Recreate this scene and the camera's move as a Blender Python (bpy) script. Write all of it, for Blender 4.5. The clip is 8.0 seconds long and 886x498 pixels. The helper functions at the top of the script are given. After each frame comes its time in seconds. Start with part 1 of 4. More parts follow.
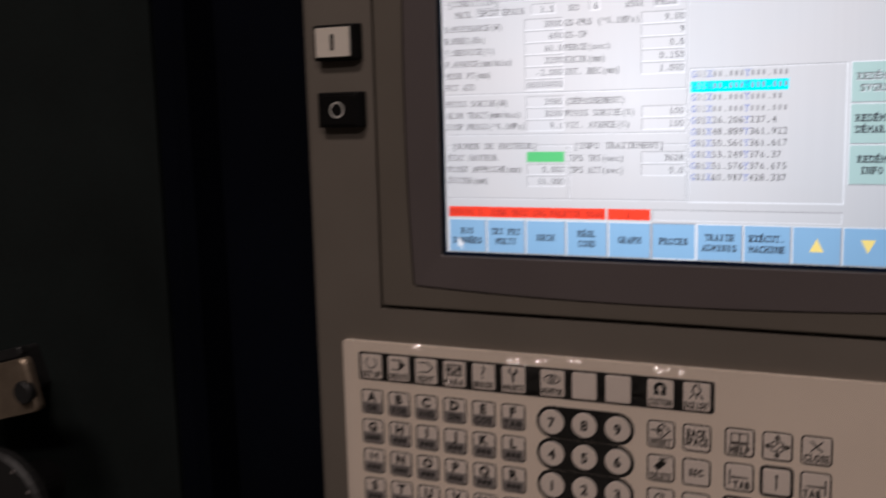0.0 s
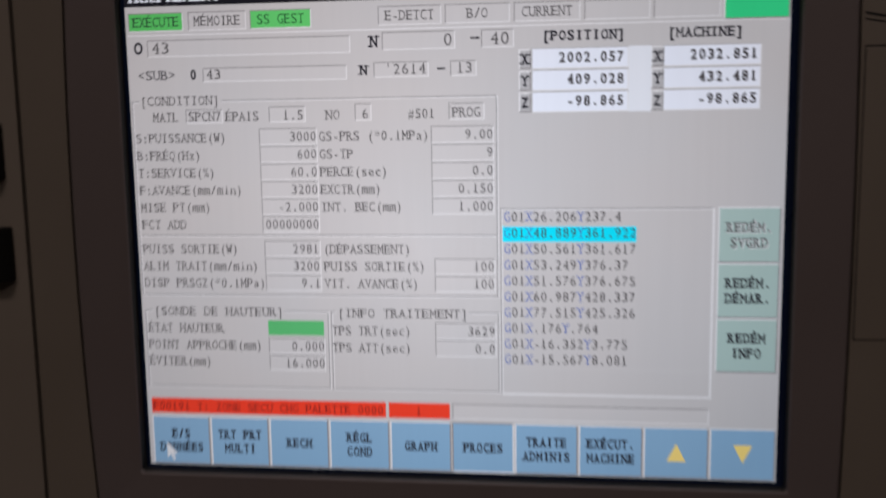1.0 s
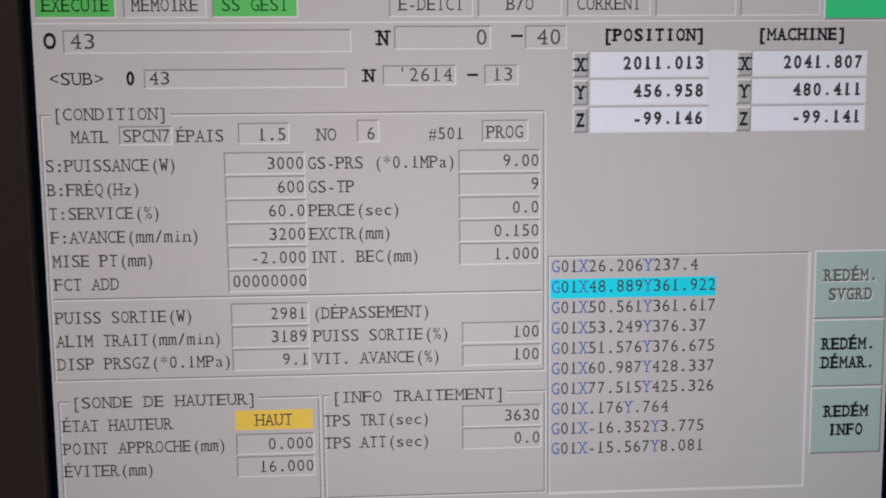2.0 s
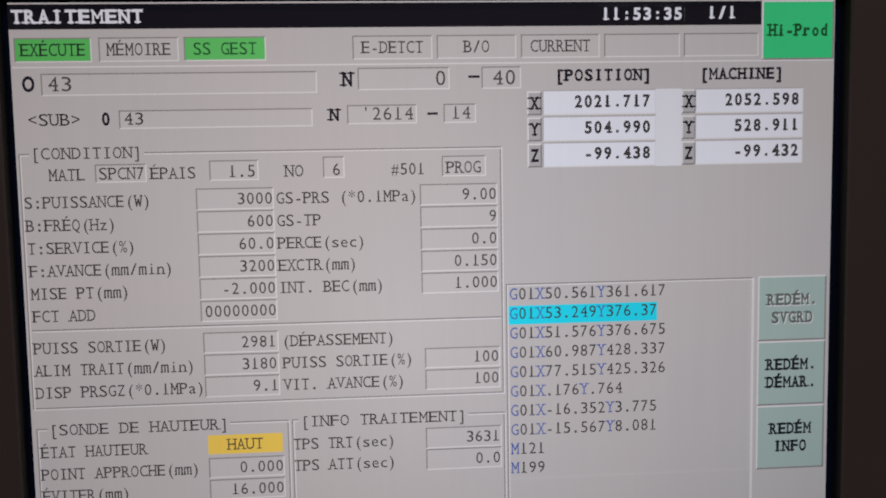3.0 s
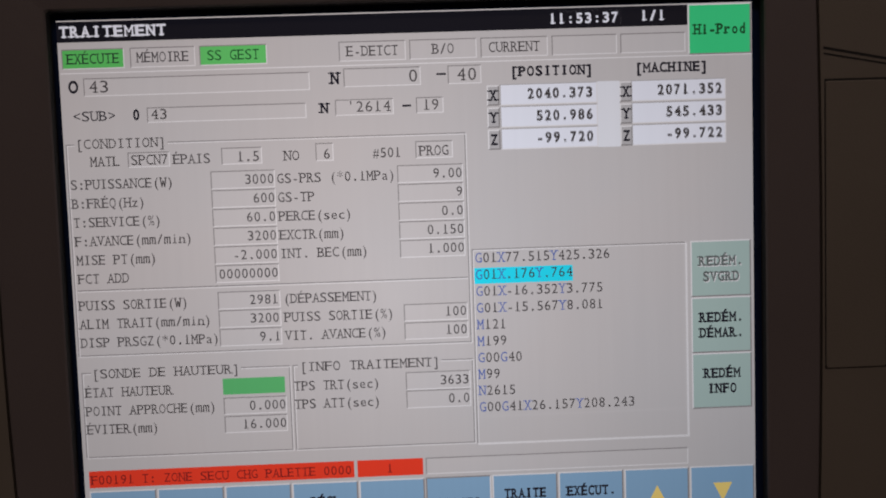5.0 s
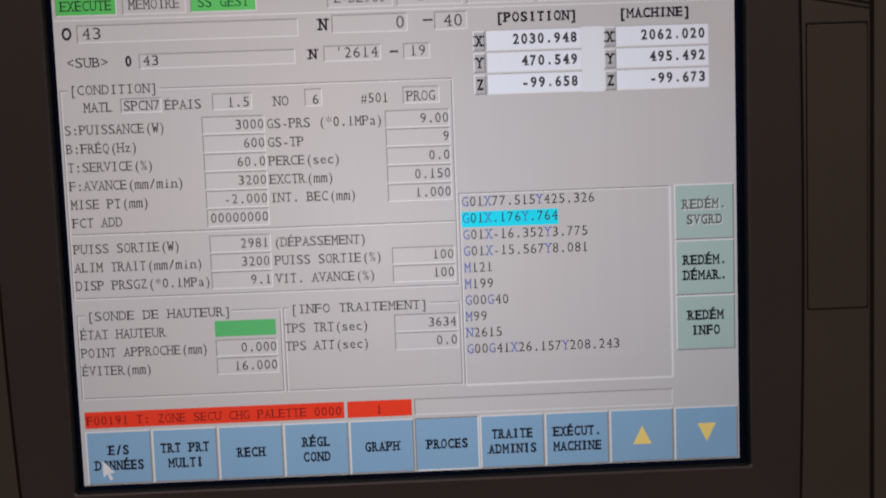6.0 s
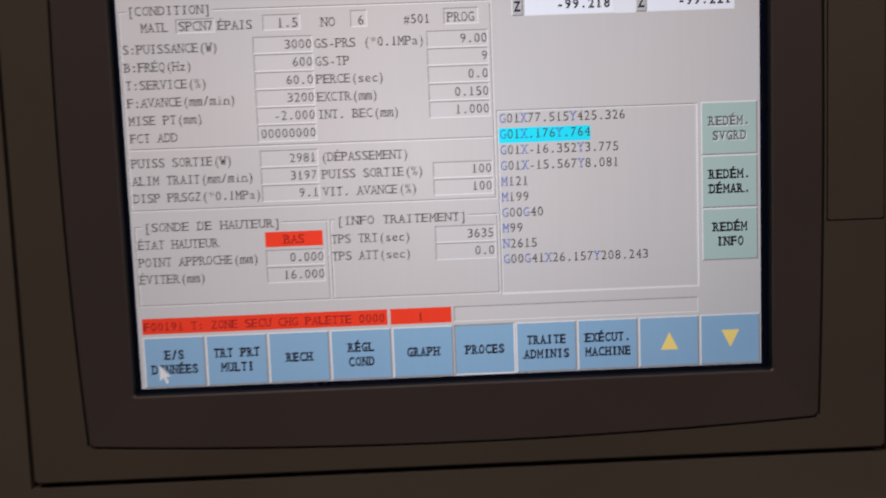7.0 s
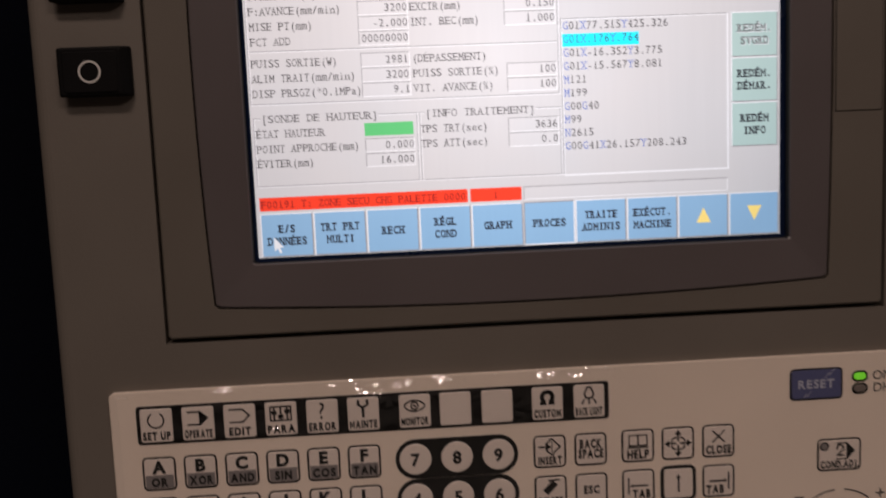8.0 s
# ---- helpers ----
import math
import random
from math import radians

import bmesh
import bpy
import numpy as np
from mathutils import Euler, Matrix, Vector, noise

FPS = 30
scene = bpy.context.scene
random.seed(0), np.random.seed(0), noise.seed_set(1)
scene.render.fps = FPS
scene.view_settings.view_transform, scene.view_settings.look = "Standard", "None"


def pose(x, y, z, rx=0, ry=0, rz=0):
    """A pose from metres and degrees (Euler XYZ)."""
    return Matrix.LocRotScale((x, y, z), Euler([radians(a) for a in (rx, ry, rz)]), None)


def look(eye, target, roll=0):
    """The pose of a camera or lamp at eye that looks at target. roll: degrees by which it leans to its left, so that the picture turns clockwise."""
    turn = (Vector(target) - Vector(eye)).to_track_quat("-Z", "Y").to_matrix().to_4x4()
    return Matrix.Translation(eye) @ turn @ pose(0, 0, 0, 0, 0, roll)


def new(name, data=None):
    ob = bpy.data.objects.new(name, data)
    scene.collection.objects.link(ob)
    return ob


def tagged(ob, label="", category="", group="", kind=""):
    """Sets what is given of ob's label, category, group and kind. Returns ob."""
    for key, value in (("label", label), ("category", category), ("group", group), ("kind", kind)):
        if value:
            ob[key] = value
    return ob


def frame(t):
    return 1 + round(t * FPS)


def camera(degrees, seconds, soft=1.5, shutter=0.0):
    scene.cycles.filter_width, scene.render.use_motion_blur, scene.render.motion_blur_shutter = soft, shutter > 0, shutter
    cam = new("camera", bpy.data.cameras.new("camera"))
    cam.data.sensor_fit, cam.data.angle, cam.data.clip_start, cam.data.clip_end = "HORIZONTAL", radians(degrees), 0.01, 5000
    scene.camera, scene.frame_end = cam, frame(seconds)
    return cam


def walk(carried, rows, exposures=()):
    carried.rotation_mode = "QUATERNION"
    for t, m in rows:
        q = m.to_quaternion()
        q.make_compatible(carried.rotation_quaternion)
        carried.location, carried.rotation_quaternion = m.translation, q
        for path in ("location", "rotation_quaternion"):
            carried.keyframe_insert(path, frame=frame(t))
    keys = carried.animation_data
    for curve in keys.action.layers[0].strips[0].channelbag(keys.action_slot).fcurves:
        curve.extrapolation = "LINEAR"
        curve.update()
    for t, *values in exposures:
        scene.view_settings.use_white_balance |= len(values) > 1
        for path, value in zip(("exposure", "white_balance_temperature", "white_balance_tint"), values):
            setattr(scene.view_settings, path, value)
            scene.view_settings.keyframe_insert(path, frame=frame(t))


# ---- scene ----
cam = camera(50.0, 8.0, 1.85, 0.36)
PATH = [
    (0, (0.10558, -0.52482, 1.39121), (-0.6933, 1.2868, 1.1087), -1.43),
    (0.2, (0.10498, -0.48328, 1.40327), (-0.6033, 1.3643, 1.1119), -1.47),
    (0.4, (0.09840, -0.44135, 1.41191), (-0.5077, 1.4416, 1.1169), -1.51),
    (0.5, (0.09893, -0.42404, 1.41962), (-0.4963, 1.4584, 1.1000), -1.68),
    (0.6, (0.08757, -0.40206, 1.42209), (-0.4292, 1.5053, 1.1138), -1.48),
    (0.8, (0.07023, -0.37790, 1.43152), (-0.3184, 1.5627, 1.1436), -1.04),
    (1, (0.04261, -0.35484, 1.44502), (-0.2029, 1.6116, 1.1755), -0.89),
    (1.2, (0.01050, -0.32230, 1.45384), (-0.1133, 1.6556, 1.1845), -0.78),
    (2.3, (-0.02566, -0.27145, 1.44279), (0.1140, 1.7124, 1.2308), -0.70),
    (2.5, (-0.02553, -0.27404, 1.44440), (0.1275, 1.7086, 1.2308), -0.74),
    (2.7, (-0.02128, -0.27837, 1.44748), (0.1254, 1.7047, 1.2335), -0.92),
    (3, (-0.02092, -0.28655, 1.44945), (0.1318, 1.6992, 1.2664), -1.01),
    (3.5, (-0.00730, -0.29344, 1.45377), (0.0979, 1.6951, 1.2677), -1.14),
    (4, (0.00034, -0.30660, 1.45228), (0.0671, 1.6837, 1.2670), -1.36),
    (4.2, (0.00068, -0.31294, 1.44726), (0.0646, 1.6792, 1.2817), -1.57),
    (4.5, (-0.00144, -0.32281, 1.43960), (0.0680, 1.6709, 1.2966), -1.68),
    (4.7, (-0.00058, -0.33137, 1.44175), (0.0599, 1.6615, 1.2846), -1.72),
    (5.8, (0.00392, -0.35080, 1.41977), (0.0559, 1.6453, 1.3068), -2.12),
    (6, (0.00641, -0.34908, 1.41973), (0.0487, 1.6439, 1.2582), -2.10),
    (6.2, (0.00443, -0.34887, 1.41496), (0.0535, 1.6429, 1.2405), -2.14),
    (6.5, (0.00303, -0.35439, 1.40861), (0.0294, 1.6372, 1.2270), -2.10),
    (6.8, (-0.00638, -0.36163, 1.39857), (0.0444, 1.6288, 1.2096), -2.01),
    (7, (-0.00988, -0.37016, 1.39491), (0.0308, 1.6199, 1.2003), -2.17),
    (7.3, (-0.03837, -0.39661, 1.38825), (0.0248, 1.5917, 1.1813), -2.23),
    (7.5, (-0.05060, -0.41086, 1.37873), (0.0217, 1.5767, 1.1681), -2.37),
    (7.6, (-0.05579, -0.41837, 1.37110), (0.0160, 1.5702, 1.1697), -2.50),
    (7.8, (-0.06761, -0.42846, 1.36720), (0.0372, 1.5562, 1.1437), -2.31),
    (8, (-0.06163, -0.44004, 1.36234), (0.0460, 1.5422, 1.1188), -2.39),
]
EXPOSURES = [(0, 0.72, 5920, 12), (0.5, 0.42, 5930, 11.5), (1.0, 0.03, 6080, 13), (2.3, -0.30, 6340, 15.5), (4.5, -0.27, 6340, 15.5), (6.0, -0.16, 6320, 15.5), (7.0, 0.06, 6300, 16), (7.5, 0.27, 6300, 16), (8.0, 0.67, 6310, 16)]
walk(cam, [(t, look(eye, target, roll)) for t, eye, target, roll in PATH], EXPOSURES)

# ---- light: a dim factory hall with strip lamps under its roof ----
world = bpy.data.worlds.new("hall_air")
world.use_nodes = True
world.node_tree.nodes["Background"].inputs[0].default_value = (0.9, 0.8, 0.7, 1)
world.node_tree.nodes["Background"].inputs[1].default_value = 0.003
scene.world = world


def hall_lamp(x, y, z, sx, sy, power, aim, colour=(1.0, 0.81, 0.69)):
    data = bpy.data.lights.new("hall_lamp", "AREA")
    data.shape, data.size, data.size_y, data.energy, data.color = "RECTANGLE", sx, sy, power, colour
    lamp = new("hall_lamp", data)
    lamp.matrix_world = look((x, y, z), aim)
    return lamp


hall_lamp(-0.47, -1.9, 3.9, 0.9, 0.25, 18.6, (-0.1, 0, 1.3))
hall_lamp(1.6, -3.6, 4.2, 1.5, 0.3, 18.0, (0.1, 0, 1.3))


# ---- materials ----
def nodes_of(name):
    m = bpy.data.materials.new(name)
    m.use_nodes = True
    return m, m.node_tree.nodes, m.node_tree.links, m.node_tree.nodes["Principled BSDF"]


def surface(name, rgb, rough=0.5, metal=0.0, vary=0.12, grain=900.0, bump=0.15, stain=14.0, coat=0.0, shine=0.5):
    """Paint, plastic or metal with fine grain, broad stains and a little relief."""
    m, n, l, b = nodes_of(name)
    pos = n.new("ShaderNodeTexCoord")
    fine, broad = n.new("ShaderNodeTexNoise"), n.new("ShaderNodeTexNoise")
    fine.inputs["Scale"].default_value, broad.inputs["Scale"].default_value = grain, stain
    fine.inputs["Detail"].default_value, broad.inputs["Detail"].default_value = 3, 5
    for t in (fine, broad):
        l.new(pos.outputs["Object"], t.inputs["Vector"])
    mixf = n.new("ShaderNodeMath")
    mixf.operation = "MULTIPLY_ADD"
    l.new(fine.outputs["Fac"], mixf.inputs[0])
    mixf.inputs[1].default_value = 0.4
    l.new(broad.outputs["Fac"], mixf.inputs[2])
    ramp = n.new("ShaderNodeMapRange")
    ramp.inputs["From Min"].default_value, ramp.inputs["From Max"].default_value = 0.4, 1.0
    ramp.inputs["To Min"].default_value, ramp.inputs["To Max"].default_value = 1 - vary, 1 + vary
    l.new(mixf.outputs[0], ramp.inputs["Value"])
    mul = n.new("ShaderNodeVectorMath")
    mul.operation = "SCALE"
    mul.inputs[0].default_value = rgb
    l.new(ramp.outputs["Result"], mul.inputs["Scale"])
    l.new(mul.outputs["Vector"], b.inputs["Base Color"])
    rr = n.new("ShaderNodeMapRange")
    rr.inputs["To Min"].default_value, rr.inputs["To Max"].default_value = max(0.03, rough - 0.1), min(1, rough + 0.1)
    l.new(broad.outputs["Fac"], rr.inputs["Value"])
    l.new(rr.outputs["Result"], b.inputs["Roughness"])
    if bump:
        bm_ = n.new("ShaderNodeBump")
        bm_.inputs["Strength"].default_value, bm_.inputs["Distance"].default_value = bump, 0.0003
        l.new(fine.outputs["Fac"], bm_.inputs["Height"])
        l.new(bm_.outputs["Normal"], b.inputs["Normal"])
    b.inputs["Metallic"].default_value = metal
    b.inputs["Coat Weight"].default_value = coat
    b.inputs["Specular IOR Level"].default_value = shine
    return m


def lit(name, rgb, power=1.0, rough=0.35):
    """A patch of the backlit liquid-crystal display: it gives off light, a little unevenly."""
    m, n, l, b = nodes_of(name)
    b.inputs["Base Color"].default_value = (0.012, 0.012, 0.014, 1)
    b.inputs["Roughness"].default_value = rough
    tone, hue = n.new("ShaderNodeMix"), n.new("ShaderNodeTexNoise")
    tone.data_type = "RGBA"
    tone.inputs["A"].default_value = (rgb[0] * 1.06, rgb[1] * 0.99, rgb[2] * 0.95, 1)
    tone.inputs["B"].default_value = (rgb[0] * 0.94, rgb[1] * 1.01, rgb[2] * 1.06, 1)
    hue.inputs["Scale"].default_value, hue.inputs["Detail"].default_value = 14.0, 3
    # viewing-angle tint put into the emission colour: warmer at upper left, cooler at lower right
    across, lean, drift = n.new("ShaderNodeVectorMath"), n.new("ShaderNodeMath"), n.new("ShaderNodeMath")
    across.operation, lean.operation, drift.operation = "DOT_PRODUCT", "MULTIPLY_ADD", "ADD"
    across.inputs[1].default_value = (1.1, 0.0, -1.1)
    lean.inputs[1].default_value, lean.inputs[2].default_value, drift.inputs[1].default_value = 0.7, 0.12, 1.1 * 1.4
    l.new(hue.outputs["Fac"], lean.inputs[0])
    l.new(across.outputs["Value"], drift.inputs[0])
    both = n.new("ShaderNodeMath")
    both.operation, both.use_clamp = "ADD", True
    l.new(drift.outputs[0], both.inputs[0])
    l.new(lean.outputs[0], both.inputs[1])
    l.new(both.outputs[0], tone.inputs["Factor"])
    l.new(tone.outputs["Result"], b.inputs["Emission Color"])
    cloud, ramp = n.new("ShaderNodeTexNoise"), n.new("ShaderNodeMapRange")
    cloud.inputs["Scale"].default_value = 9.0
    place = n.new("ShaderNodeNewGeometry")
    l.new(place.outputs["Position"], cloud.inputs["Vector"])
    l.new(place.outputs["Position"], hue.inputs["Vector"])
    l.new(place.outputs["Position"], across.inputs[0])
    ramp.inputs["To Min"].default_value, ramp.inputs["To Max"].default_value = power * 0.915, power * 1.035
    l.new(cloud.outputs["Fac"], ramp.inputs["Value"])
    # the emission is lower towards the bottom of the display
    split, fall, mul = n.new("ShaderNodeSeparateXYZ"), n.new("ShaderNodeMapRange"), n.new("ShaderNodeMath")
    l.new(place.outputs["Position"], split.inputs[0])
    fall.inputs["From Min"].default_value, fall.inputs["From Max"].default_value = 1.30, 1.45
    fall.inputs["To Min"].default_value, fall.inputs["To Max"].default_value = 0.86, 1.03
    l.new(split.outputs["Z"], fall.inputs["Value"])
    # the emission is highest at the middle of the display and falls outwards
    reach, middle, rise = n.new("ShaderNodeVectorMath"), n.new("ShaderNodeMapRange"), n.new("ShaderNodeMath")
    reach.operation = "DISTANCE"
    reach.inputs[1].default_value = (-0.008, 0.0, 1.395)
    l.new(place.outputs["Position"], reach.inputs[0])
    middle.inputs["From Min"].default_value, middle.inputs["From Max"].default_value = 0.0, 0.145
    middle.inputs["To Min"].default_value, middle.inputs["To Max"].default_value = 1.28, 0.80
    l.new(reach.outputs["Value"], middle.inputs["Value"])
    rise.operation = mul.operation = "MULTIPLY"
    # faint upright streaks of the panel's columns
    squash, streak, band = n.new("ShaderNodeVectorMath"), n.new("ShaderNodeTexNoise"), n.new("ShaderNodeMath")
    squash.operation, band.operation = "MULTIPLY", "MULTIPLY_ADD"
    squash.inputs[1].default_value = (1.0, 0.0, 0.03)
    l.new(place.outputs["Position"], squash.inputs[0])
    l.new(squash.outputs["Vector"], streak.inputs["Vector"])
    streak.inputs["Scale"].default_value, band.inputs[1].default_value = 420.0, 0.05
    l.new(streak.outputs["Fac"], band.inputs[0])
    l.new(ramp.outputs["Result"], band.inputs[2])
    l.new(band.outputs[0], rise.inputs[0])
    l.new(middle.outputs["Result"], rise.inputs[1])
    l.new(rise.outputs[0], mul.inputs[0])
    l.new(fall.outputs["Result"], mul.inputs[1])
    l.new(mul.outputs[0], b.inputs["Emission Strength"])
    return m


PAGE = lit("lcd_grey", (0.481, 0.455, 0.441))
FIELD = lit("lcd_field", (0.498, 0.472, 0.459))
WHITE = lit("lcd_white", (0.70, 0.71, 0.76))
EDGE_DARK = lit("lcd_edge_dark", (0.235, 0.218, 0.212))
EDGE_LIGHT = lit("lcd_edge_light", (0.66, 0.64, 0.63))
INK = lit("lcd_ink", (0.048, 0.042, 0.042))
INK_BOLD = lit("lcd_ink_bold", (0.012, 0.011, 0.018))
INK_GREY = lit("lcd_ink_grey", (0.07, 0.063, 0.063))
INK_GREEN = lit("lcd_ink_on_green", (0.010, 0.075, 0.022))
INK_BLUE = lit("lcd_ink_blue", (0.062, 0.110, 0.35))
INK_PALE = lit("lcd_ink_pale", (0.115, 0.13, 0.122))
BLACK = lit("lcd_black", (0.006, 0.006, 0.010))
GREEN = lit("lcd_green", (0.092, 0.405, 0.135))
TILE_GREEN = lit("lcd_tile_green", (0.095, 0.47, 0.105))
TILE_PALE = lit("lcd_tile_pale_green", (0.11, 0.50, 0.125))
MINT = lit("lcd_mint", (0.035, 0.56, 0.20))
YELLOW = lit("lcd_yellow", (0.78, 0.53, 0.085))
RED = lit("lcd_red", (0.74, 0.045, 0.018))
INK_RED = lit("lcd_ink_on_red", (0.20, 0.012, 0.012))
CYAN = lit("lcd_cyan", (0.012, 0.64, 0.78))
BLUE = lit("lcd_blue", (0.215, 0.358, 0.50))
SAGE = lit("lcd_sage", (0.345, 0.446, 0.405))
GOLD = lit("lcd_gold", (0.80, 0.59, 0.17))
GREY_CELL = lit("lcd_grey_cell", (0.40, 0.385, 0.38))
PALE = lit("lcd_pale", (0.67, 0.675, 0.70))
# the blue is the screen's glow on this edge, put into its base colour
LCD_EDGE = surface("unlit_display_edge", (0.007, 0.015, 0.045), 0.25, vary=0.1, bump=0)

PANEL = surface("grey_panel_paint", (0.176, 0.152, 0.126), 0.5, vary=0.07, grain=1500, bump=0.3)
FRAME = surface("grey_frame_plastic", (0.156, 0.134, 0.109), 0.46, vary=0.06, grain=1800, bump=0.25)
BEZEL = surface("dark_bezel_plastic", (0.124, 0.104, 0.102), 0.42, vary=0.05, grain=1800, bump=0.2)
GAP = surface("gap_black", (0.010, 0.009, 0.008), 0.8, bump=0)
KEYSHEET = surface("beige_keyboard_foil", (0.86, 0.735, 0.615), 0.42, vary=0.05, grain=700, bump=0.12)
KEYCAP = surface("pale_grey_key_foil", (0.80, 0.70, 0.62), 0.38, vary=0.06, grain=700, bump=0.15)
KEYBAND = surface("grey_key_print", (0.24, 0.215, 0.205), 0.45, vary=0.06, bump=0.1, shine=0.3)
PRINT = surface("black_key_print", (0.006, 0.0055, 0.005), 0.5, vary=0.15, bump=0.1, shine=0.12)
RESETBLUE = surface("blue_key_foil", (0.098, 0.108, 0.225), 0.30, vary=0.10, bump=0.1)
RESETINK = surface("pale_print", (0.45, 0.46, 0.54), 0.4, vary=0.1, bump=0)
BUTTON = surface("black_button_plastic", (0.0055, 0.005, 0.005), 0.5, vary=0.2, bump=0.15, shine=0.18)
BUTTONCAP = surface("ivory_button_cap", (0.85, 0.77, 0.67), 0.36, vary=0.05, bump=0.1)
BUTTONINK = surface("white_button_print", (0.70, 0.67, 0.62), 0.5, vary=0.06, bump=0)
CURTAIN = surface("black_machine_curtain", (0.0020, 0.0029, 0.0062), 0.85, vary=0.4, grain=300, stain=7, bump=0.3, shine=0.06)
FLAP = surface("charcoal_machine_flap", (0.0112, 0.0148, 0.0142), 0.85, vary=0.35, grain=300, stain=7, bump=0.3, shine=0.12)
STEEL = surface("worn_brass_steel", (0.33, 0.26, 0.19), 0.42, metal=0.7, vary=0.3, grain=500, stain=45, bump=0.25)
KNOB = surface("black_knob_plastic", (0.016, 0.016, 0.016), 0.55, vary=0.2, bump=0.1)
FLOOR = surface("worn_concrete", (0.20, 0.19, 0.175), 0.7, vary=0.3, grain=60, stain=1.5)
WALL = surface("grey_hall_wall", (0.22, 0.205, 0.19), 0.8, vary=0.15, grain=80, stain=0.7)
LED_OFF = surface("unlit_led_lens", (0.20, 0.17, 0.15), 0.3, vary=0.1, bump=0)


def glow_green():
    m, n, l, b = nodes_of("green_led_lens")
    b.inputs["Base Color"].default_value = (0.05, 0.3, 0.02, 1)
    b.inputs["Emission Color"].default_value = (0.24, 0.80, 0.03, 1)
    b.inputs["Emission Strength"].default_value = 0.27
    return m


LED_ON = glow_green()


def clear_film():
    m, n, l, b = nodes_of("clear_film")
    clear, shine, both = n.new("ShaderNodeBsdfTransparent"), n.new("ShaderNodeBsdfGlossy"), n.new("ShaderNodeAddShader")
    clear.inputs["Color"].default_value = (0.985, 0.985, 0.985, 1)
    shine.inputs["Color"].default_value = (0.13, 0.13, 0.13, 1)
    shine.inputs["Roughness"].default_value = 0.075
    l.new(clear.outputs[0], both.inputs[0])
    l.new(shine.outputs[0], both.inputs[1])
    l.new(both.outputs[0], n["Material Output"].inputs["Surface"])
    return m


FILM = clear_film()


# ---- geometry helpers; lengths in millimetres, pieces face -y ----
class Shape:
    def __init__(self):
        self.v, self.f, self.m = [], [], []

    def face(self, points, slot=0):
        k = len(self.v)
        self.v += [(x / 1000, y / 1000, z / 1000) for x, y, z in points]
        self.f.append(tuple(range(k, k + len(points))))
        self.m.append(slot)
        return self

    def rect(self, x0, z0, x1, z1, y=0.0, slot=0):
        return self.face([(x0, y, z0), (x1, y, z0), (x1, y, z1), (x0, y, z1)], slot)

    def bridge(self, a, b, slot=0):
        n = len(a)
        for i in range(n):
            j = (i + 1) % n
            self.face([a[i], a[j], b[j], b[i]], slot)
        return self

    def plate(self, loop, y_back, y_front, soft=0.4, slot=0):
        """A plate with a bevelled rim; loop: (x, z) running anticlockwise as seen from the front."""
        cx, cz = sum(p[0] for p in loop) / len(loop), sum(p[1] for p in loop) / len(loop)
        inner = []
        for x, z in loop:
            d = math.hypot(x - cx, z - cz) or 1
            inner.append((x - (x - cx) / d * soft, z - (z - cz) / d * soft))
        back, rim = [(x, y_back, z) for x, z in loop], [(x, y_front + soft, z) for x, z in loop]
        top = [(x, y_front, z) for x, z in inner]
        self.bridge(back, rim, slot).bridge(rim, top, slot)
        return self.face(top, slot)

    def ring(self, outer, inner, y, slot=0):
        return self.bridge([(x, y, z) for x, z in outer], [(x, y, z) for x, z in inner], slot)

    def stroke(self, points, wide, y=0.0, slot=0):
        for (x0, z0), (x1, z1) in zip(points, points[1:]):
            d = math.hypot(x1 - x0, z1 - z0) or 1
            ax, az = (x1 - x0) / d * wide / 2, (z1 - z0) / d * wide / 2
            self.face([(x0 - ax * .6 + az, y, z0 - az * .6 - ax), (x1 + ax * .6 + az, y, z1 + az * .6 - ax),
                       (x1 + ax * .6 - az, y, z1 + az * .6 + ax), (x0 - ax * .6 - az, y, z0 - az * .6 + ax)], slot)
        return self

    def mesh(self, name, *mats):
        seen, index = {}, []
        for p in self.v:
            index.append(seen.setdefault((round(p[0], 6), round(p[1], 6), round(p[2], 6)), len(seen)))
        faces, slots = [], []
        for f, m in zip(self.f, self.m):
            loop = [index[i] for i in f]
            loop = [i for k, i in enumerate(loop) if i != loop[k - 1]]
            if len(set(loop)) == len(loop) > 2:
                faces.append(loop)
                slots.append(m)
        me = bpy.data.meshes.new(name)
        me.from_pydata(list(seen), [], faces)
        for m in mats:
            me.materials.append(m)
        if len(mats) > 1:
            me.polygons.foreach_set("material_index", slots)
        me.update()
        return me


def rounded(x0, z0, x1, z1, r, n=4):
    out = []
    for cx, cz, a in ((x1 - r, z0 + r, -90), (x1 - r, z1 - r, 0), (x0 + r, z1 - r, 90), (x0 + r, z0 + r, 180)):
        for i in range(n + 1):
            t = radians(a + 90 * i / n)
            out.append((cx + r * math.cos(t), cz + r * math.sin(t)))
    return out


def circle(cx, cz, r, n=28, start=0.0):
    return [(cx + r * math.cos(start + 2 * math.pi * i / n), cz + r * math.sin(start + 2 * math.pi * i / n)) for i in range(n)]


def arc(cx, cz, r, a0, a1, n=14):
    return [(cx + r * math.cos(radians(a0 + (a1 - a0) * i / n)), cz + r * math.sin(radians(a0 + (a1 - a0) * i / n))) for i in range(n + 1)]


def part(name, shape, mats, parent, label="", kind=""):
    mats = mats if isinstance(mats, tuple) else (mats,)
    ob = new(name, shape.mesh(name, *mats))
    ob.parent = parent
    return tagged(ob, label, kind=kind)


def thing(name, label, category, group="", at=(0, 0, 0), kind=""):
    ob = new(name)
    ob.location = at
    return tagged(ob, label, category, group, kind)


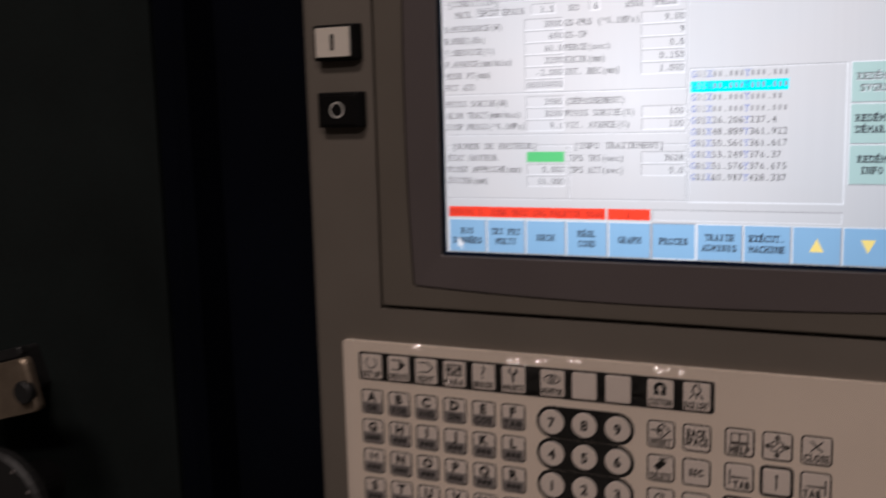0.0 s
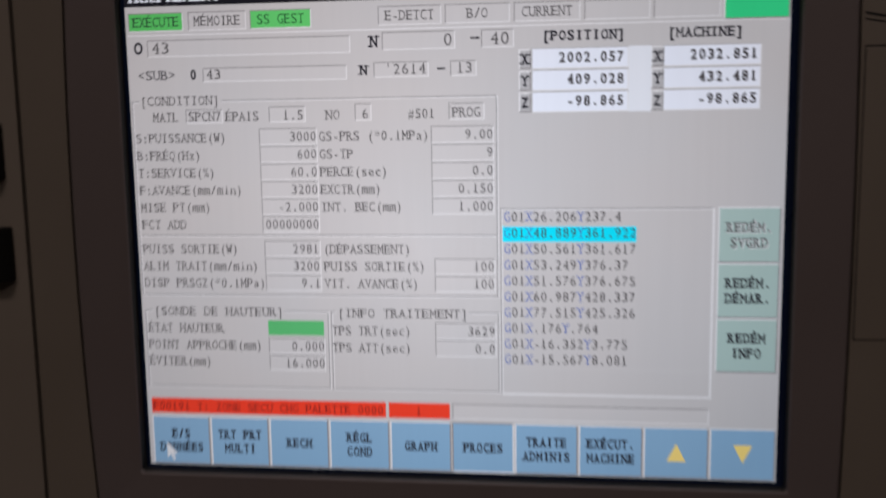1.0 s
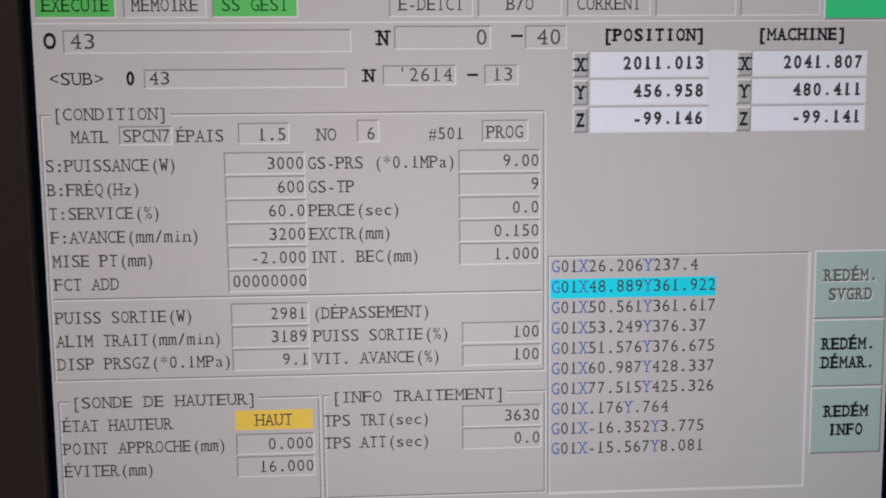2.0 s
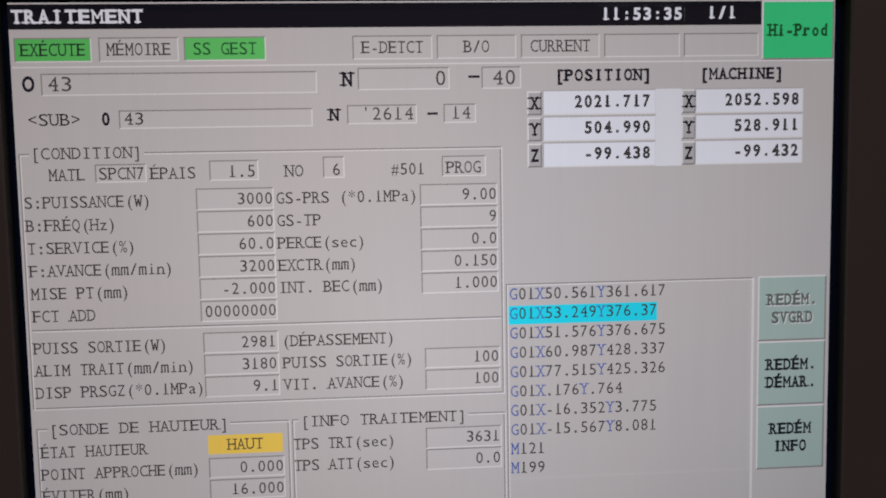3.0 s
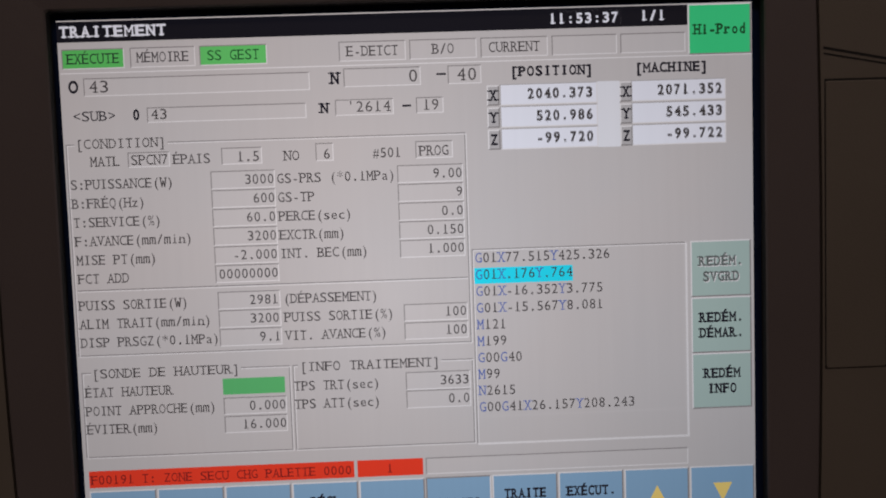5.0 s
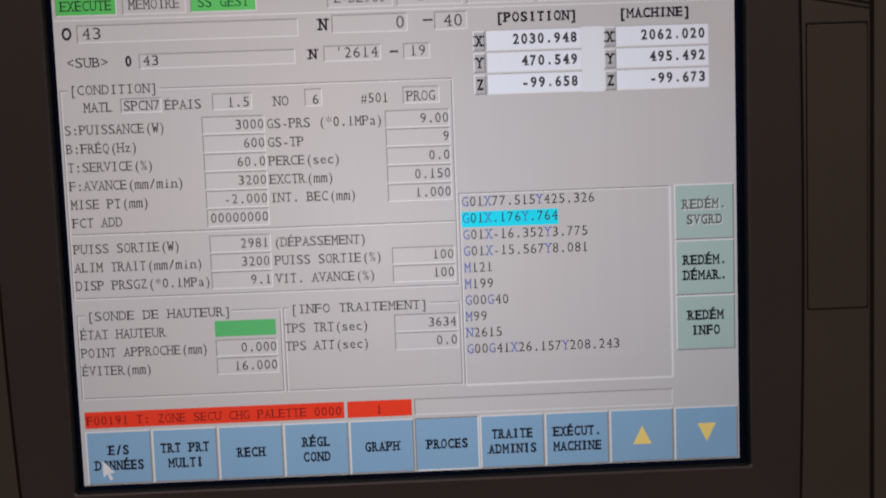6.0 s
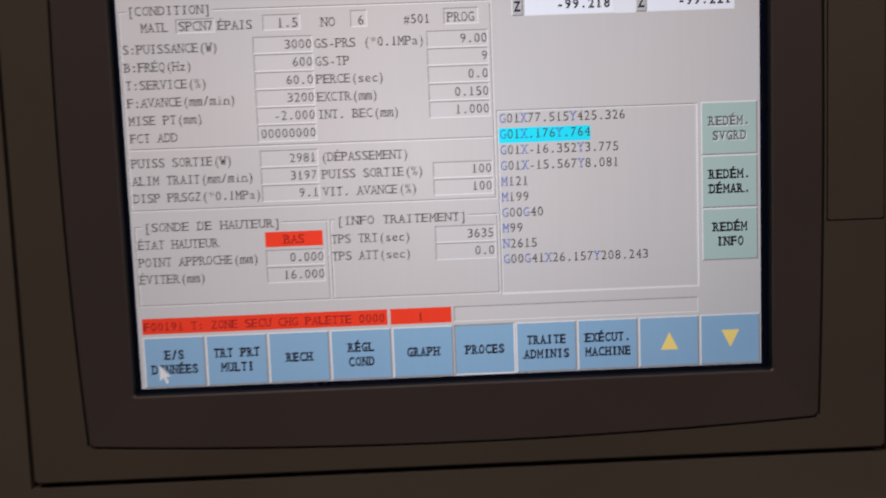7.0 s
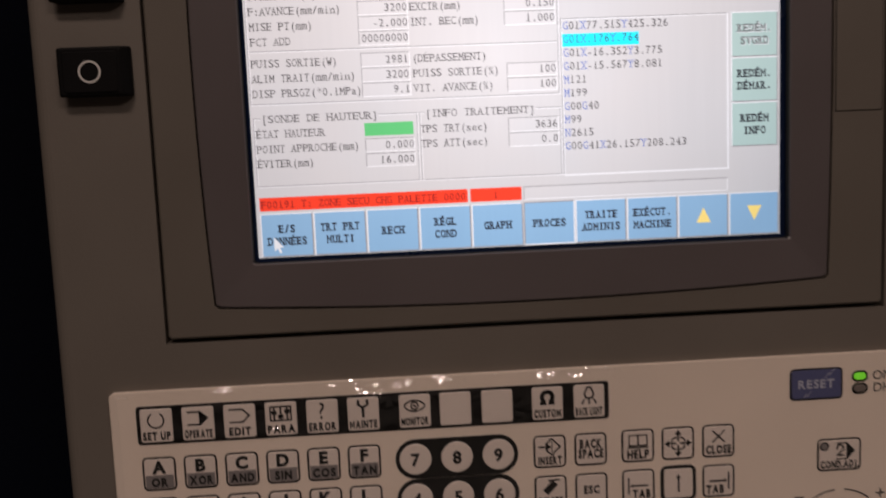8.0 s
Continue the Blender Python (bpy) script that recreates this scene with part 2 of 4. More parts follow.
# ---- lettering: glyph outlines of the built-in font ----
CHARS = sorted(set("ABCDEFGHIJKLMNOPQRSTUVWXYZabcdefghijklmnopqrstuvwxyz0123456789.,:;-+*/()[]<>#%?'ÉÈé"))
GLYPHS = {}


def load_glyphs():
    made = []
    for bold in (0, 1, 2):
        for ch in CHARS:
            cu = bpy.data.curves.new("glyph", "FONT")
            cu.body, cu.resolution_u, cu.offset, cu.fill_mode = ch, 3, (-0.002, 0.034, 0.052)[bold], "FRONT"
            made.append((ch, bold, new("glyph", cu)))
    bpy.context.view_layer.update()
    dg = bpy.context.evaluated_depsgraph_get()
    for ch, bold, ob in made:
        me = ob.evaluated_get(dg).to_mesh()
        v = [(p.co.x, p.co.y) for p in me.vertices]
        GLYPHS[ch, bold] = (v, [tuple(p.vertices) for p in me.polygons])
        ob.evaluated_get(dg).to_mesh_clear()
    for _, _, ob in made:
        cu = ob.data
        bpy.data.objects.remove(ob)
        bpy.data.curves.remove(cu)


load_glyphs()
CAP = max(y for _, y in GLYPHS["H", 0][0])
# feet and heads of stems that carry a serif on the display, as shares of the letter's width
FEET = {"A": (0.06, 0.94), "B": (0.08,), "D": (0.08,), "E": (0.08,), "É": (0.08,), "F": (0.14,), "H": (0.08, 0.92), "I": (0.5,), "K": (0.1, 0.92), "L": (0.1,), "N": (0.08,), "P": (0.14,),
        "R": (0.1, 0.92), "T": (0.5,), "X": (0.06, 0.94), "Y": (0.5,), "1": (0.7,), "4": (0.74,), "r": (0.2,), "i": (0.5,), "n": (0.1, 0.9)}
HEADS = {"B": (0.08,), "D": (0.08,), "E": (0.08,), "É": (0.08,), "F": (0.08,), "H": (0.08, 0.92), "I": (0.5,), "K": (0.1, 0.9), "L": (0.1,), "N": (0.08, 0.92), "P": (0.08,), "R": (0.08,),
         "U": (0.06, 0.94), "V": (0.06, 0.94), "X": (0.08, 0.92), "Y": (0.08, 0.92)}
# broad letters drawn in single strokes, to stay open in their narrow cells
STICKS = {"M": (((0.08, 0.03), (0.08, 0.96), (0.5, 0.38), (0.92, 0.96), (0.92, 0.03)), ((-0.06, 0.04), (0.24, 0.04)), ((0.76, 0.04), (1.06, 0.04)), ((-0.06, 0.955), (0.1, 0.955)), ((0.9, 0.955), (1.06, 0.955))),
          "W": (((0.03, 0.96), (0.26, 0.05), (0.5, 0.66), (0.74, 0.05), (0.97, 0.96)), ((-0.08, 0.955), (0.2, 0.955)), ((0.8, 0.955), (1.08, 0.955))),
          "m": (((0.06, 0.03), (0.06, 0.66), (0.5, 0.66), (0.94, 0.66), (0.94, 0.03)), ((0.5, 0.66), (0.5, 0.03)), ((-0.05, 0.04), (0.16, 0.04)), ((0.84, 0.04), (1.05, 0.04)))}
NARROW = set(".,:;'()[]I1il!*-rtj")


def put_glyph(shape, ch, x, z, sx, sy, y, bold, slot):
    v, faces = GLYPHS[ch, bold]
    k = len(shape.v)
    shape.v += [((x + a * sx) / 1000, y / 1000, (z + b * sy) / 1000) for a, b in v]
    for f in faces:
        shape.f.append(tuple(i + k for i in f))
        shape.m.append(slot)


def mono(shape, text, x, base, pitch, cap, y=0.0, bold=0, tint=""):
    """Display lettering in cells of one width. tint: letters that take the second material."""
    s = cap / CAP
    for i, ch in enumerate(text):
        if ch == " ":
            continue
        if ch in STICKS:
            a, wide, tall = x + pitch * (i + 0.11), pitch * 0.78, cap
            for line in STICKS[ch]:
                shape.stroke([(a + p * wide, base + q * tall) for p, q in line], cap * (0.15 if bold else 0.12 if ch in "mW" else 0.105), y, 1 if ch in tint else 0)
            continue
        if ch in ".:":
            c, d = x + pitch * (i + 0.5), cap * (0.12 if bold else 0.10)
            for z in (base,) if ch == "." else (base, base + cap * 0.48):
                shape.rect(c - d, z, c + d, z + 2 * d, y, 1 if ch in tint else 0)
            continue
        v = GLYPHS[ch, bold][0]
        x0, x1 = min(a for a, _ in v), max(a for a, _ in v)
        wide = (x1 - x0) * s
        want = wide if ch in NARROW else pitch * (0.84 if ch.isupper() or ch in "%#" else 0.74)
        want = min(want, pitch * 0.86)
        sx = want / max(x1 - x0, 1e-6)
        left = x + pitch * (i + 0.5 + (0.1 if ch in "([" else -0.1 if ch in ")]" else 0)) - want / 2
        if ch == "1":
            left = x + pitch * (i + 0.5) - 0.66 * want
        slot = 1 if ch in tint else 0
        put_glyph(shape, ch, left - x0 * sx, base, sx, s, y, bold, slot)
        tall = cap if ch.isupper() or ch.isdigit() else cap * 0.72
        bar, half = cap * (0.09 + 0.045 * bold), pitch * (0.24 + 0.07 * bold)
        for spots, low in ((FEET.get(ch, ()), True), (HEADS.get(ch, ()), False)):
            for f in spots:
                h = pitch * (0.27 if bold else 0.30) if ch in "I1i" else pitch * 0.24 if ch in "TY" else half
                c, zz = left + f * want, base if low else base + tall - bar
                shape.rect(c - h, zz, c + h, zz + bar, y, slot)
    return shape


def words(shape, text, cx, base, cap, y=0.0, bold=0, squeeze=1.0, slot=0, widest=None):
    """Printed lettering, centred on cx."""
    s = cap / CAP
    sx, gap, x, spots = s * squeeze, cap * 0.16, 0.0, []
    for ch in text:
        if ch == " ":
            x += cap * 0.4
            continue
        v = GLYPHS[ch, bold][0]
        x0, x1 = min(a for a, _ in v), max(a for a, _ in v)
        spots.append((ch, x - x0 * sx))
        x += (x1 - x0) * sx + gap
    x -= gap
    k = min(1.0, widest / x) if widest else 1.0
    for ch, px in spots:
        if ch == "M":
            v = [a for a, _ in GLYPHS[ch, bold][0]]
            a, wide = cx + (px + min(v) * sx - x / 2) * k, (max(v) - min(v)) * sx * k
            shape.stroke([(a + 0.09 * wide, base), (a + 0.09 * wide, base + 0.97 * cap), (a + 0.5 * wide, base + 0.25 * cap), (a + 0.91 * wide, base + 0.97 * cap), (a + 0.91 * wide, base)], cap * 0.15, y, slot)
            continue
        put_glyph(shape, ch, cx + (px - x / 2) * k, base, sx * k, s, y, bold, slot)
    return shape


# ---- the hall: floor, walls and roof far round the machine ----
def slab(name, x0, x1, y0, y1, z0, z1, mat):
    bm = bmesh.new()
    bmesh.ops.create_cube(bm, size=1, matrix=Matrix.Translation(((x0 + x1) / 2, (y0 + y1) / 2, (z0 + z1) / 2)) @ Matrix.Diagonal((x1 - x0, y1 - y0, z1 - z0, 1)))
    me = bpy.data.meshes.new(name)
    bm.to_mesh(me)
    bm.free()
    me.materials.append(mat)
    return tagged(new(name, me), kind="structure")


tagged(slab("floor", -4, 4, -6, 2, -0.2, 0, FLOOR), "worn grey concrete factory floor", "floor")
tagged(slab("wall_north", -4.2, 4.2, 2, 2.2, 0, 5, WALL), "grey painted hall wall", "wall")
tagged(slab("wall_south", -4.2, 4.2, -6.2, -6, 0, 5, WALL), "grey painted hall wall", "wall")
tagged(slab("wall_west", -4.2, -4, -6, 2, 0, 5, WALL), "grey painted hall wall", "wall")
tagged(slab("wall_east", 4, 4.2, -6, 2, 0, 5, WALL), "grey painted hall wall", "wall")
tagged(slab("ceiling", -4.2, 4.2, -6.2, 2.2, 5, 5.2, WALL), "grey hall ceiling", "ceiling")

# ---- control console: painted sheet-metal housing round display and keyboard ----
Z0 = 1.4
FX0, FX1, FZ0, FZ1 = -165.6, 170.5, -126.8, 131.0      # display frame
CX0, CX1, CZ0, CZ1 = -216.8, 262.0, -330.0, 255.0      # console front
FRONT = -5.5


def build_console():
    root = thing("control_console", "grey-brown painted metal control console housing of a laser cutter", "console", at=(0, 0, Z0))
    g = 1.4
    hole = (FX0 - g, FZ0 - 2.2, FX1 + g, FZ1 + g)
    s = Shape()
    r = 6.0
    x0, x1 = CX0 + r, CX1 - r
    s.rect(x0, CZ0, hole[0], CZ1, FRONT).rect(hole[2], CZ0, x1, CZ1, FRONT)
    s.rect(hole[0], CZ0, hole[2], hole[1], FRONT).rect(hole[0], hole[3], hole[2], CZ1, FRONT)
    hx = [(hole[0], hole[1]), (hole[2], hole[1]), (hole[2], hole[3]), (hole[0], hole[3])]
    s.bridge([(x, FRONT, z) for x, z in hx], [(x, 6, z) for x, z in hx])
    for sx, cx in ((-1, x0), (1, x1)):
        for i in range(6):
            a, b = radians(15 * i), radians(15 * (i + 1))
            p = [(cx + sx * r * math.sin(t), FRONT + r - r * math.cos(t)) for t in (a, b)]
            q = [(p[0][0], p[0][1], CZ0), (p[1][0], p[1][1], CZ0), (p[1][0], p[1][1], CZ1), (p[0][0], p[0][1], CZ1)]
            s.face(q if sx > 0 else q[::-1])
    part("front_plate", s, PANEL, root)
    s = Shape()
    for x in (CX0, CX1):
        s.face([(x, FRONT + r, CZ0), (x, 170, CZ0), (x, 170, CZ1), (x, FRONT + r, CZ1)])
    for z in (CZ0, CZ1):
        s.face([(CX0, FRONT + 1, z), (CX1, FRONT + 1, z), (CX1, 170, z), (CX0, 170, z)])
    s.face([(CX0, 170, CZ0), (CX1, 170, CZ0), (CX1, 170, CZ1), (CX0, 170, CZ1)])
    part("housing", s, PANEL, root)
    # near-black backing behind the gap, with the gap's shade put into its colour
    s = Shape()
    for x0, z0, x1, z1 in ((hole[0] - 2, hole[1] - 2, hole[2] + 2, -101), (hole[0] - 2, 106, hole[2] + 2, hole[3] + 2),
                           (hole[0] - 2, -101, -130, 106), (130, -101, hole[2] + 2, 106)):
        s.rect(x0, z0, x1, z1, 5.5)
    part("gap_backing", s, GAP, root, "black backing that stands for the shade in the gap round the display")
    s = Shape()
    s.plate([(-150, -1400 + 0.0), (190, -1400), (190, CZ0), (-150, CZ0)], 160, 20, 4)
    part("pedestal", s, PANEL, root)
    return root


console = build_console()


# ---- display frame with its curved bezel ----
def bowed(n=22, grow=0.0):
    """The bezel's outline: a rectangle whose four sides bow outwards, with small round corners."""
    x0, x1, z0, z1 = -143 - grow, 143.5 + grow, -113.0 - grow, 118.0 + grow
    out = []
    for a, b, nx, nz, bow in (((x0, z0), (x1, z0), 0, -1, 4.2), ((x1, z0), (x1, z1), 1, 0, 1.7),
                              ((x1, z1), (x0, z1), 0, 1, 4.2), ((x0, z1), (x0, z0), -1, 0, 3.2)):
        for i in range(n):
            t = 0.006 + 0.988 * i / (n - 1)
            k = bow * (1 - (2 * t - 1) ** 2)
            out.append((a[0] + (b[0] - a[0]) * t + nx * k, a[1] + (b[1] - a[1]) * t + nz * k))
    return out


def squared(x0, z0, x1, z1, n=22):
    out = []
    for a, b in (((x0, z0), (x1, z0)), ((x1, z0), (x1, z1)), ((x1, z1), (x0, z1)), ((x0, z1), (x0, z0))):
        for i in range(n):
            t = 0.004 + 0.992 * i / (n - 1)
            out.append((a[0] + (b[0] - a[0]) * t, a[1] + (b[1] - a[1]) * t))
    return out


def build_display_frame():
    outer, rim, groove, line = squared(FX0, FZ0, FX1, FZ1), squared(FX0 + .8, FZ0 + .8, FX1 - .8, FZ1 - .8), bowed(grow=0.75), bowed()

    def lift(loop, y):
        return [(x, y, z) for x, z in loop]
    s = Shape()
    s.bridge(lift(outer, 4), lift(outer, -5.2)).bridge(lift(outer, -5.2), lift(rim, -6.0)).bridge(lift(rim, -6.0), lift(groove, -6.0))
    s.bridge(lift(groove, -6.0), lift(groove, -2.2))
    root = part("display_frame", s, FRAME, console, "grey plastic display frame")
    s = Shape()
    s.bridge(lift(groove, -2.4), lift(bowed(grow=-0.6), -2.4))
    part("groove", s, GAP, root, "dark groove between frame and bezel")
    s = Shape()
    mouth, edge, inner = squared(-125.6, -94.6, 126.6, 100.2), squared(-125.0, -94.0, 126.0, 99.6), squared(-124.9, -93.9, 125.9, 99.5)
    shoulder = bowed(grow=-0.5)
    s.bridge(lift(line, -2.3), lift(line, -5.5)).bridge(lift(line, -5.5), lift(shoulder, -5.9)).bridge(lift(shoulder, -5.9), lift(mouth, -4.6))
    s.bridge(lift(mouth, -4.6), lift(edge, -4.0))
    part("bezel", s, BEZEL, root, "darker bezel with bowed edges")
    part("gasket", Shape().bridge(lift(edge, -4.0), lift(inner, 1.6)), GAP, root, "black gasket round the display")
    # small service cover beside the display, and the slanted seam above it
    s = Shape()
    s.plate(rounded(147.0, -35.5, 168.8, 67.5, 0.8, 2), -5.8, -6.5, 0.35)
    part("service_cover", s, FRAME, root, "narrow blank service cover")
    s = Shape()
    s.ring(rounded(146.65, -35.75, 169.3, 68.3, 0.4, 2), rounded(147.0, -35.5, 168.7, 67.4, 0.4, 2), -6.05)
    part("cover_gap", s, GAP, root)
    s = Shape()
    s.stroke([(146.6, 79.2), (170.2, 74.6)], 0.9, -6.1)
    s.stroke([(146.6, 77.2), (170.2, 72.8)], 0.6, -6.1)
    part("seam", s, GAP, root, "slanted dark seam")
    return root


display_frame = build_display_frame()

# ---- the display: a backlit colour screen ----
screen = thing("display_screen", "lit colour display showing a grey machine page in French", "screen", at=(0, 0, Z0))
SW, SH = 246.0, 189.0


def U(u):
    return u - 123.0


def W(w):
    return 97.0 - w


HOLES = []          # windows of the page behind which readings scroll: u0, w0, u1, w1
REELS = []          # the scrolling list: object, line height, list of (seconds, state)
DRUMS = []          # turning readings: object, place, degrees a step, list of (seconds, state)
ROW = 6.72


def label(name, text, u, w, pitch, cap, ink=INK, bold=0, parent=None, y=-0.2):
    return part(name, mono(Shape(), text, U(u), W(w), pitch, cap, y, bold), ink, parent or screen)


def rim(s, x0, z0, x1, z1, e, y, up, low):
    """A bevel-like border of two tones; returns the inner rectangle."""
    o, n = [(x0, y, z0), (x1, y, z0), (x1, y, z1), (x0, y, z1)], [(x0 + e, y, z0 + e), (x1 - e, y, z0 + e), (x1 - e, y, z1 - e), (x0 + e, y, z1 - e)]
    for k, slot in enumerate((low, low, up, up)):
        m = (k + 1) % 4
        s.face([o[k], o[m], n[m], n[k]], slot)
    return n


def field(u0, w0, u1, w1, parent=None, name="field", ground=FIELD):
    s = Shape()
    s.face(rim(s, U(u0), W(w1), U(u1), W(w0), 0.36, -0.06, 1, 2))
    return part(name, s, (ground, EDGE_DARK, EDGE_LIGHT), parent or screen)


def open_field(u0, w0, u1, w1, window):
    """A field with a window cut through it and the page for a turning reading."""
    a0, b0, a1, b1 = window
    HOLES.append(window)
    s = Shape()
    n = rim(s, U(u0), W(w1), U(u1), W(w0), 0.36, -0.06, 1, 2)
    return s.bridge(n, [(U(a0), -0.06, W(b1)), (U(a1), -0.06, W(b1)), (U(a1), -0.06, W(b0)), (U(a0), -0.06, W(b0))])


def button(name, u0, w0, u1, w1, ground, lines, pitch, cap, ink, bold=1, sunk=False):
    """A raised key of the display page with one or two lines of lettering."""
    s = Shape()
    x0, x1, z0, z1, e = U(u0), U(u1), W(w1), W(w0), 0.5
    up, low = (2, 1) if not sunk else (1, 2)
    s.face(rim(s, x0, z0, x1, z1, e, -0.06, up, low))
    ob = part(name, s, (ground, EDGE_DARK, EDGE_LIGHT), screen)
    n = len(lines)
    for i, t in enumerate(lines):
        mid = (u0 + u1) / 2 - len(t) * pitch / 2
        w = (w0 + w1) / 2 + cap / 2 + (i - (n - 1) / 2) * 5.7
        part("caption", mono(Shape(), t, U(mid), W(w), pitch, cap, -0.2, bold), ink, ob)
        if ink is INK_PALE:
            part("caption_edge", mono(Shape(), t, U(mid) + 0.32, W(w) - 0.32, pitch, cap, -0.13, bold), EDGE_LIGHT, ob)
    return ob


def facet(drum_r, k, n, points):
    """Turns points given on the drum's front facet to its k-th facet."""
    a = 2 * math.pi * k / n
    c, d = math.cos(a), math.sin(a)
    return [(x, y * c - z * d, y * d + z * c) for x, y, z in points]


def drum(name, u0, u1, w_mid, tall, n, grounds, times, texts, pitch, cap, inks, bold, u_right, w_base):
    """A reading on a small many-sided drum behind its window: one value on each side, turned to the next by its key."""
    r = tall / 2 / math.tan(math.pi / n)
    x0, x1 = U(u0) - 0.4, U(u1) + 0.4
    s = Shape()
    for k in range(n):
        s.face(facet(r, k, n, [(x0, -r, -tall / 2), (x1, -r, -tall / 2), (x1, -r, tall / 2), (x0, -r, tall / 2)]), min(k, len(grounds) - 1))
    ob = part(name, s, grounds, screen)
    for k, text in enumerate(texts):
        if text:
            t = Shape()
            right = u_right if u_right is not None else (u0 + u1) / 2 + len(text) * pitch / 2
            mono(t, text, U(right) - len(text) * pitch, W(w_base) - W(w_mid), pitch, cap, -r - 0.06, bold)
            t.v = [tuple(c / 1000 for c in p) for p in facet(r, k, n, [(x * 1000, y * 1000, z * 1000) for x, y, z in t.v])]
            part("reading", t, inks[min(k, len(inks) - 1)], ob)
    DRUMS.append((ob, (0.0, (0.15 + r) / 1000, W(w_mid) / 1000), 360 / n, times))
    return ob


def reel(name, states, u_right, w, pitch, cap, ink, bold, times, ground, window):
    u0, w0, u1, w1 = window
    n = 16 if len(states) <= 16 else 40
    return drum(name, u0, u1, (w0 + w1) / 2, w1 - w0 + 0.15, n, (ground or FIELD,), times, states, pitch, cap, (ink,), bold, u_right, w)


def build_screen():
    # unlit margin of the liquid-crystal panel
    s = Shape()
    s.rect(-126.9, -96.3, 126.9, W(SH), 0.2).rect(-126.9, W(0), 126.9, 100.3, 0.2)
    s.rect(-126.9, W(SH), -123, W(0), 0.2).rect(123, W(SH), 126.9, W(0), 0.2)
    part("display_margin", s, LCD_EDGE, screen, "unlit dark edge of the display, tinted blue for the screen's glow")

    # title bar
    clock = (172.5, 1.6, 198.8, 6.6)
    HOLES.append(clock)
    s = Shape()
    for a, b, c, d in ((0, 0.5, 172.5, 7.6), (198.8, 0.5, 222.8, 7.6), (172.5, 0.5, 198.8, 1.6), (172.5, 6.6, 198.8, 7.6)):
        s.rect(U(a), W(d), U(c), W(b), -0.06)
    bar = part("title_bar", s, BLACK, screen, "black title bar")
    label("title", "TRAITEMENT", 0.6, 5.9, 3.78, 3.7, WHITE, 1, bar)
    label("page_number", "1/1", 205.7, 5.6, 3.15, 3.4, WHITE, 1, bar)
    reel("clock", ["11:53:33", "11:53:34", "11:53:35", "11:53:36", "11:53:37", "11:53:38"], 198.4, 5.8, 3.17, 3.4, WHITE, 1,
         [(0, 0), (1.75, 1), (2.95, 2), (3.97, 3), (4.95, 4), (5.95, 5)], BLACK, clock)
    button("status_tile", 223.0, 0.3, 245.8, 18.2, MINT, ["Hi-Prod"], 2.72, 3.5, INK_GREEN)

    # state row
    for a, b, t, ground, edge in ((1.2, 23.0, "EXÉCUTE", TILE_GREEN, True), (25.0, 47.8, "MÉMOIRE", FIELD, False), (49.3, 73.0, "SS GEST", TILE_PALE, True),
                                  (98.3, 122.0, "E-DETCT", FIELD, False), (123.3, 147.2, "B/O", FIELD, False), (148.6, 172.6, "CURRENT", FIELD, False),
                                  (174.0, 197.4, "", FIELD, False), (198.6, 222.0, "", FIELD, False)):
        ob = field(a, 10.0, b, 17.0, name="state_tile", ground=ground)
        if t:
            label("caption", t, (a + b) / 2 - len(t) * 2.65 / 2, 15.2, 2.65, 3.5, INK_GREEN if t == "SS GEST" else INK_BOLD if edge else INK, 0, ob)
    s = Shape()
    s.rect(U(0.5), W(18.6), U(246), W(18.2), -0.06)
    part("rule", s, EDGE_LIGHT, screen)

    # programme and block numbers
    label("caption", "O", 2.6, 25.2, 4.2, 4.1, INK_BOLD, 1)
    f = field(8.2, 20.2, 87.6, 26.6)
    label("value", "43", 9.8, 25.3, 3.75, 4.1, INK_GREY, 0, f)
    label("caption", "N", 94.8, 24.7, 3.4, 4.0, INK_BOLD, 1)
    f = field(99.6, 19.4, 127.0, 26.0)
    label("value", "0", 122.4, 24.8, 3.8, 4.3, INK_GREY, 0, f)
    f = field(136.6, 19.4, 148.6, 26.0)
    label("value", "40", 139.6, 24.8, 3.8, 4.3, INK_GREY, 0, f)
    s = Shape()
    s.rect(U(132.6), W(22.7), U(136.0), W(22.0), -0.2).rect(U(120.1), W(33.5), U(123.2), W(32.8), -0.2)
    part("dash", s, INK_BOLD, screen)
    label("caption", "<SUB>", 3.8, 35.2, 3.05, 3.4, INK_BOLD, 0)
    label("caption", "0", 24.6, 35.2, 3.0, 3.5, INK_BOLD, 1)
    f = field(29.8, 31.0, 86.0, 36.4)
    label("value", "43", 31.0, 35.2, 3.1, 3.5, INK, 0, f)
    label("caption", "N", 90.8, 34.8, 3.2, 3.4, INK_BOLD, 1)
    f = field(96.2, 30.3, 117.0, 36.0)
    label("value", "'2614", 100.2, 34.8, 3.2, 3.7, INK_GREY, 0, f)
    win = (126.4, 30.9, 134.0, 35.5)
    part("field", open_field(125.0, 30.3, 134.8, 36.0, win), (FIELD, EDGE_DARK, EDGE_LIGHT), screen)
    reel("block_count", ["13", "14", "17", "19"], 133.4, 34.8, 3.1, 3.7, INK_GREY, 0, [(0, 0), (2.6, 1), (3.2, 2), (4.4, 3)], None, win)

    # position tables
    label("caption", "[POSITION]", 158.6, 23.9, 3.03, 3.3, INK_BOLD, 1)
    label("caption", "[MACHINE]", 203.4, 23.9, 2.98, 3.3, INK_BOLD, 1)
    times = [0, 0.45, 0.55, 0.75, 0.95, 1.1, 1.7, 2.4, 2.6, 2.8, 3.05, 3.2, 3.4, 3.6, 3.95, 4.05, 4.2, 4.4, 4.6, 5.2, 5.9, 6.1, 6.3, 6.6, 6.9]
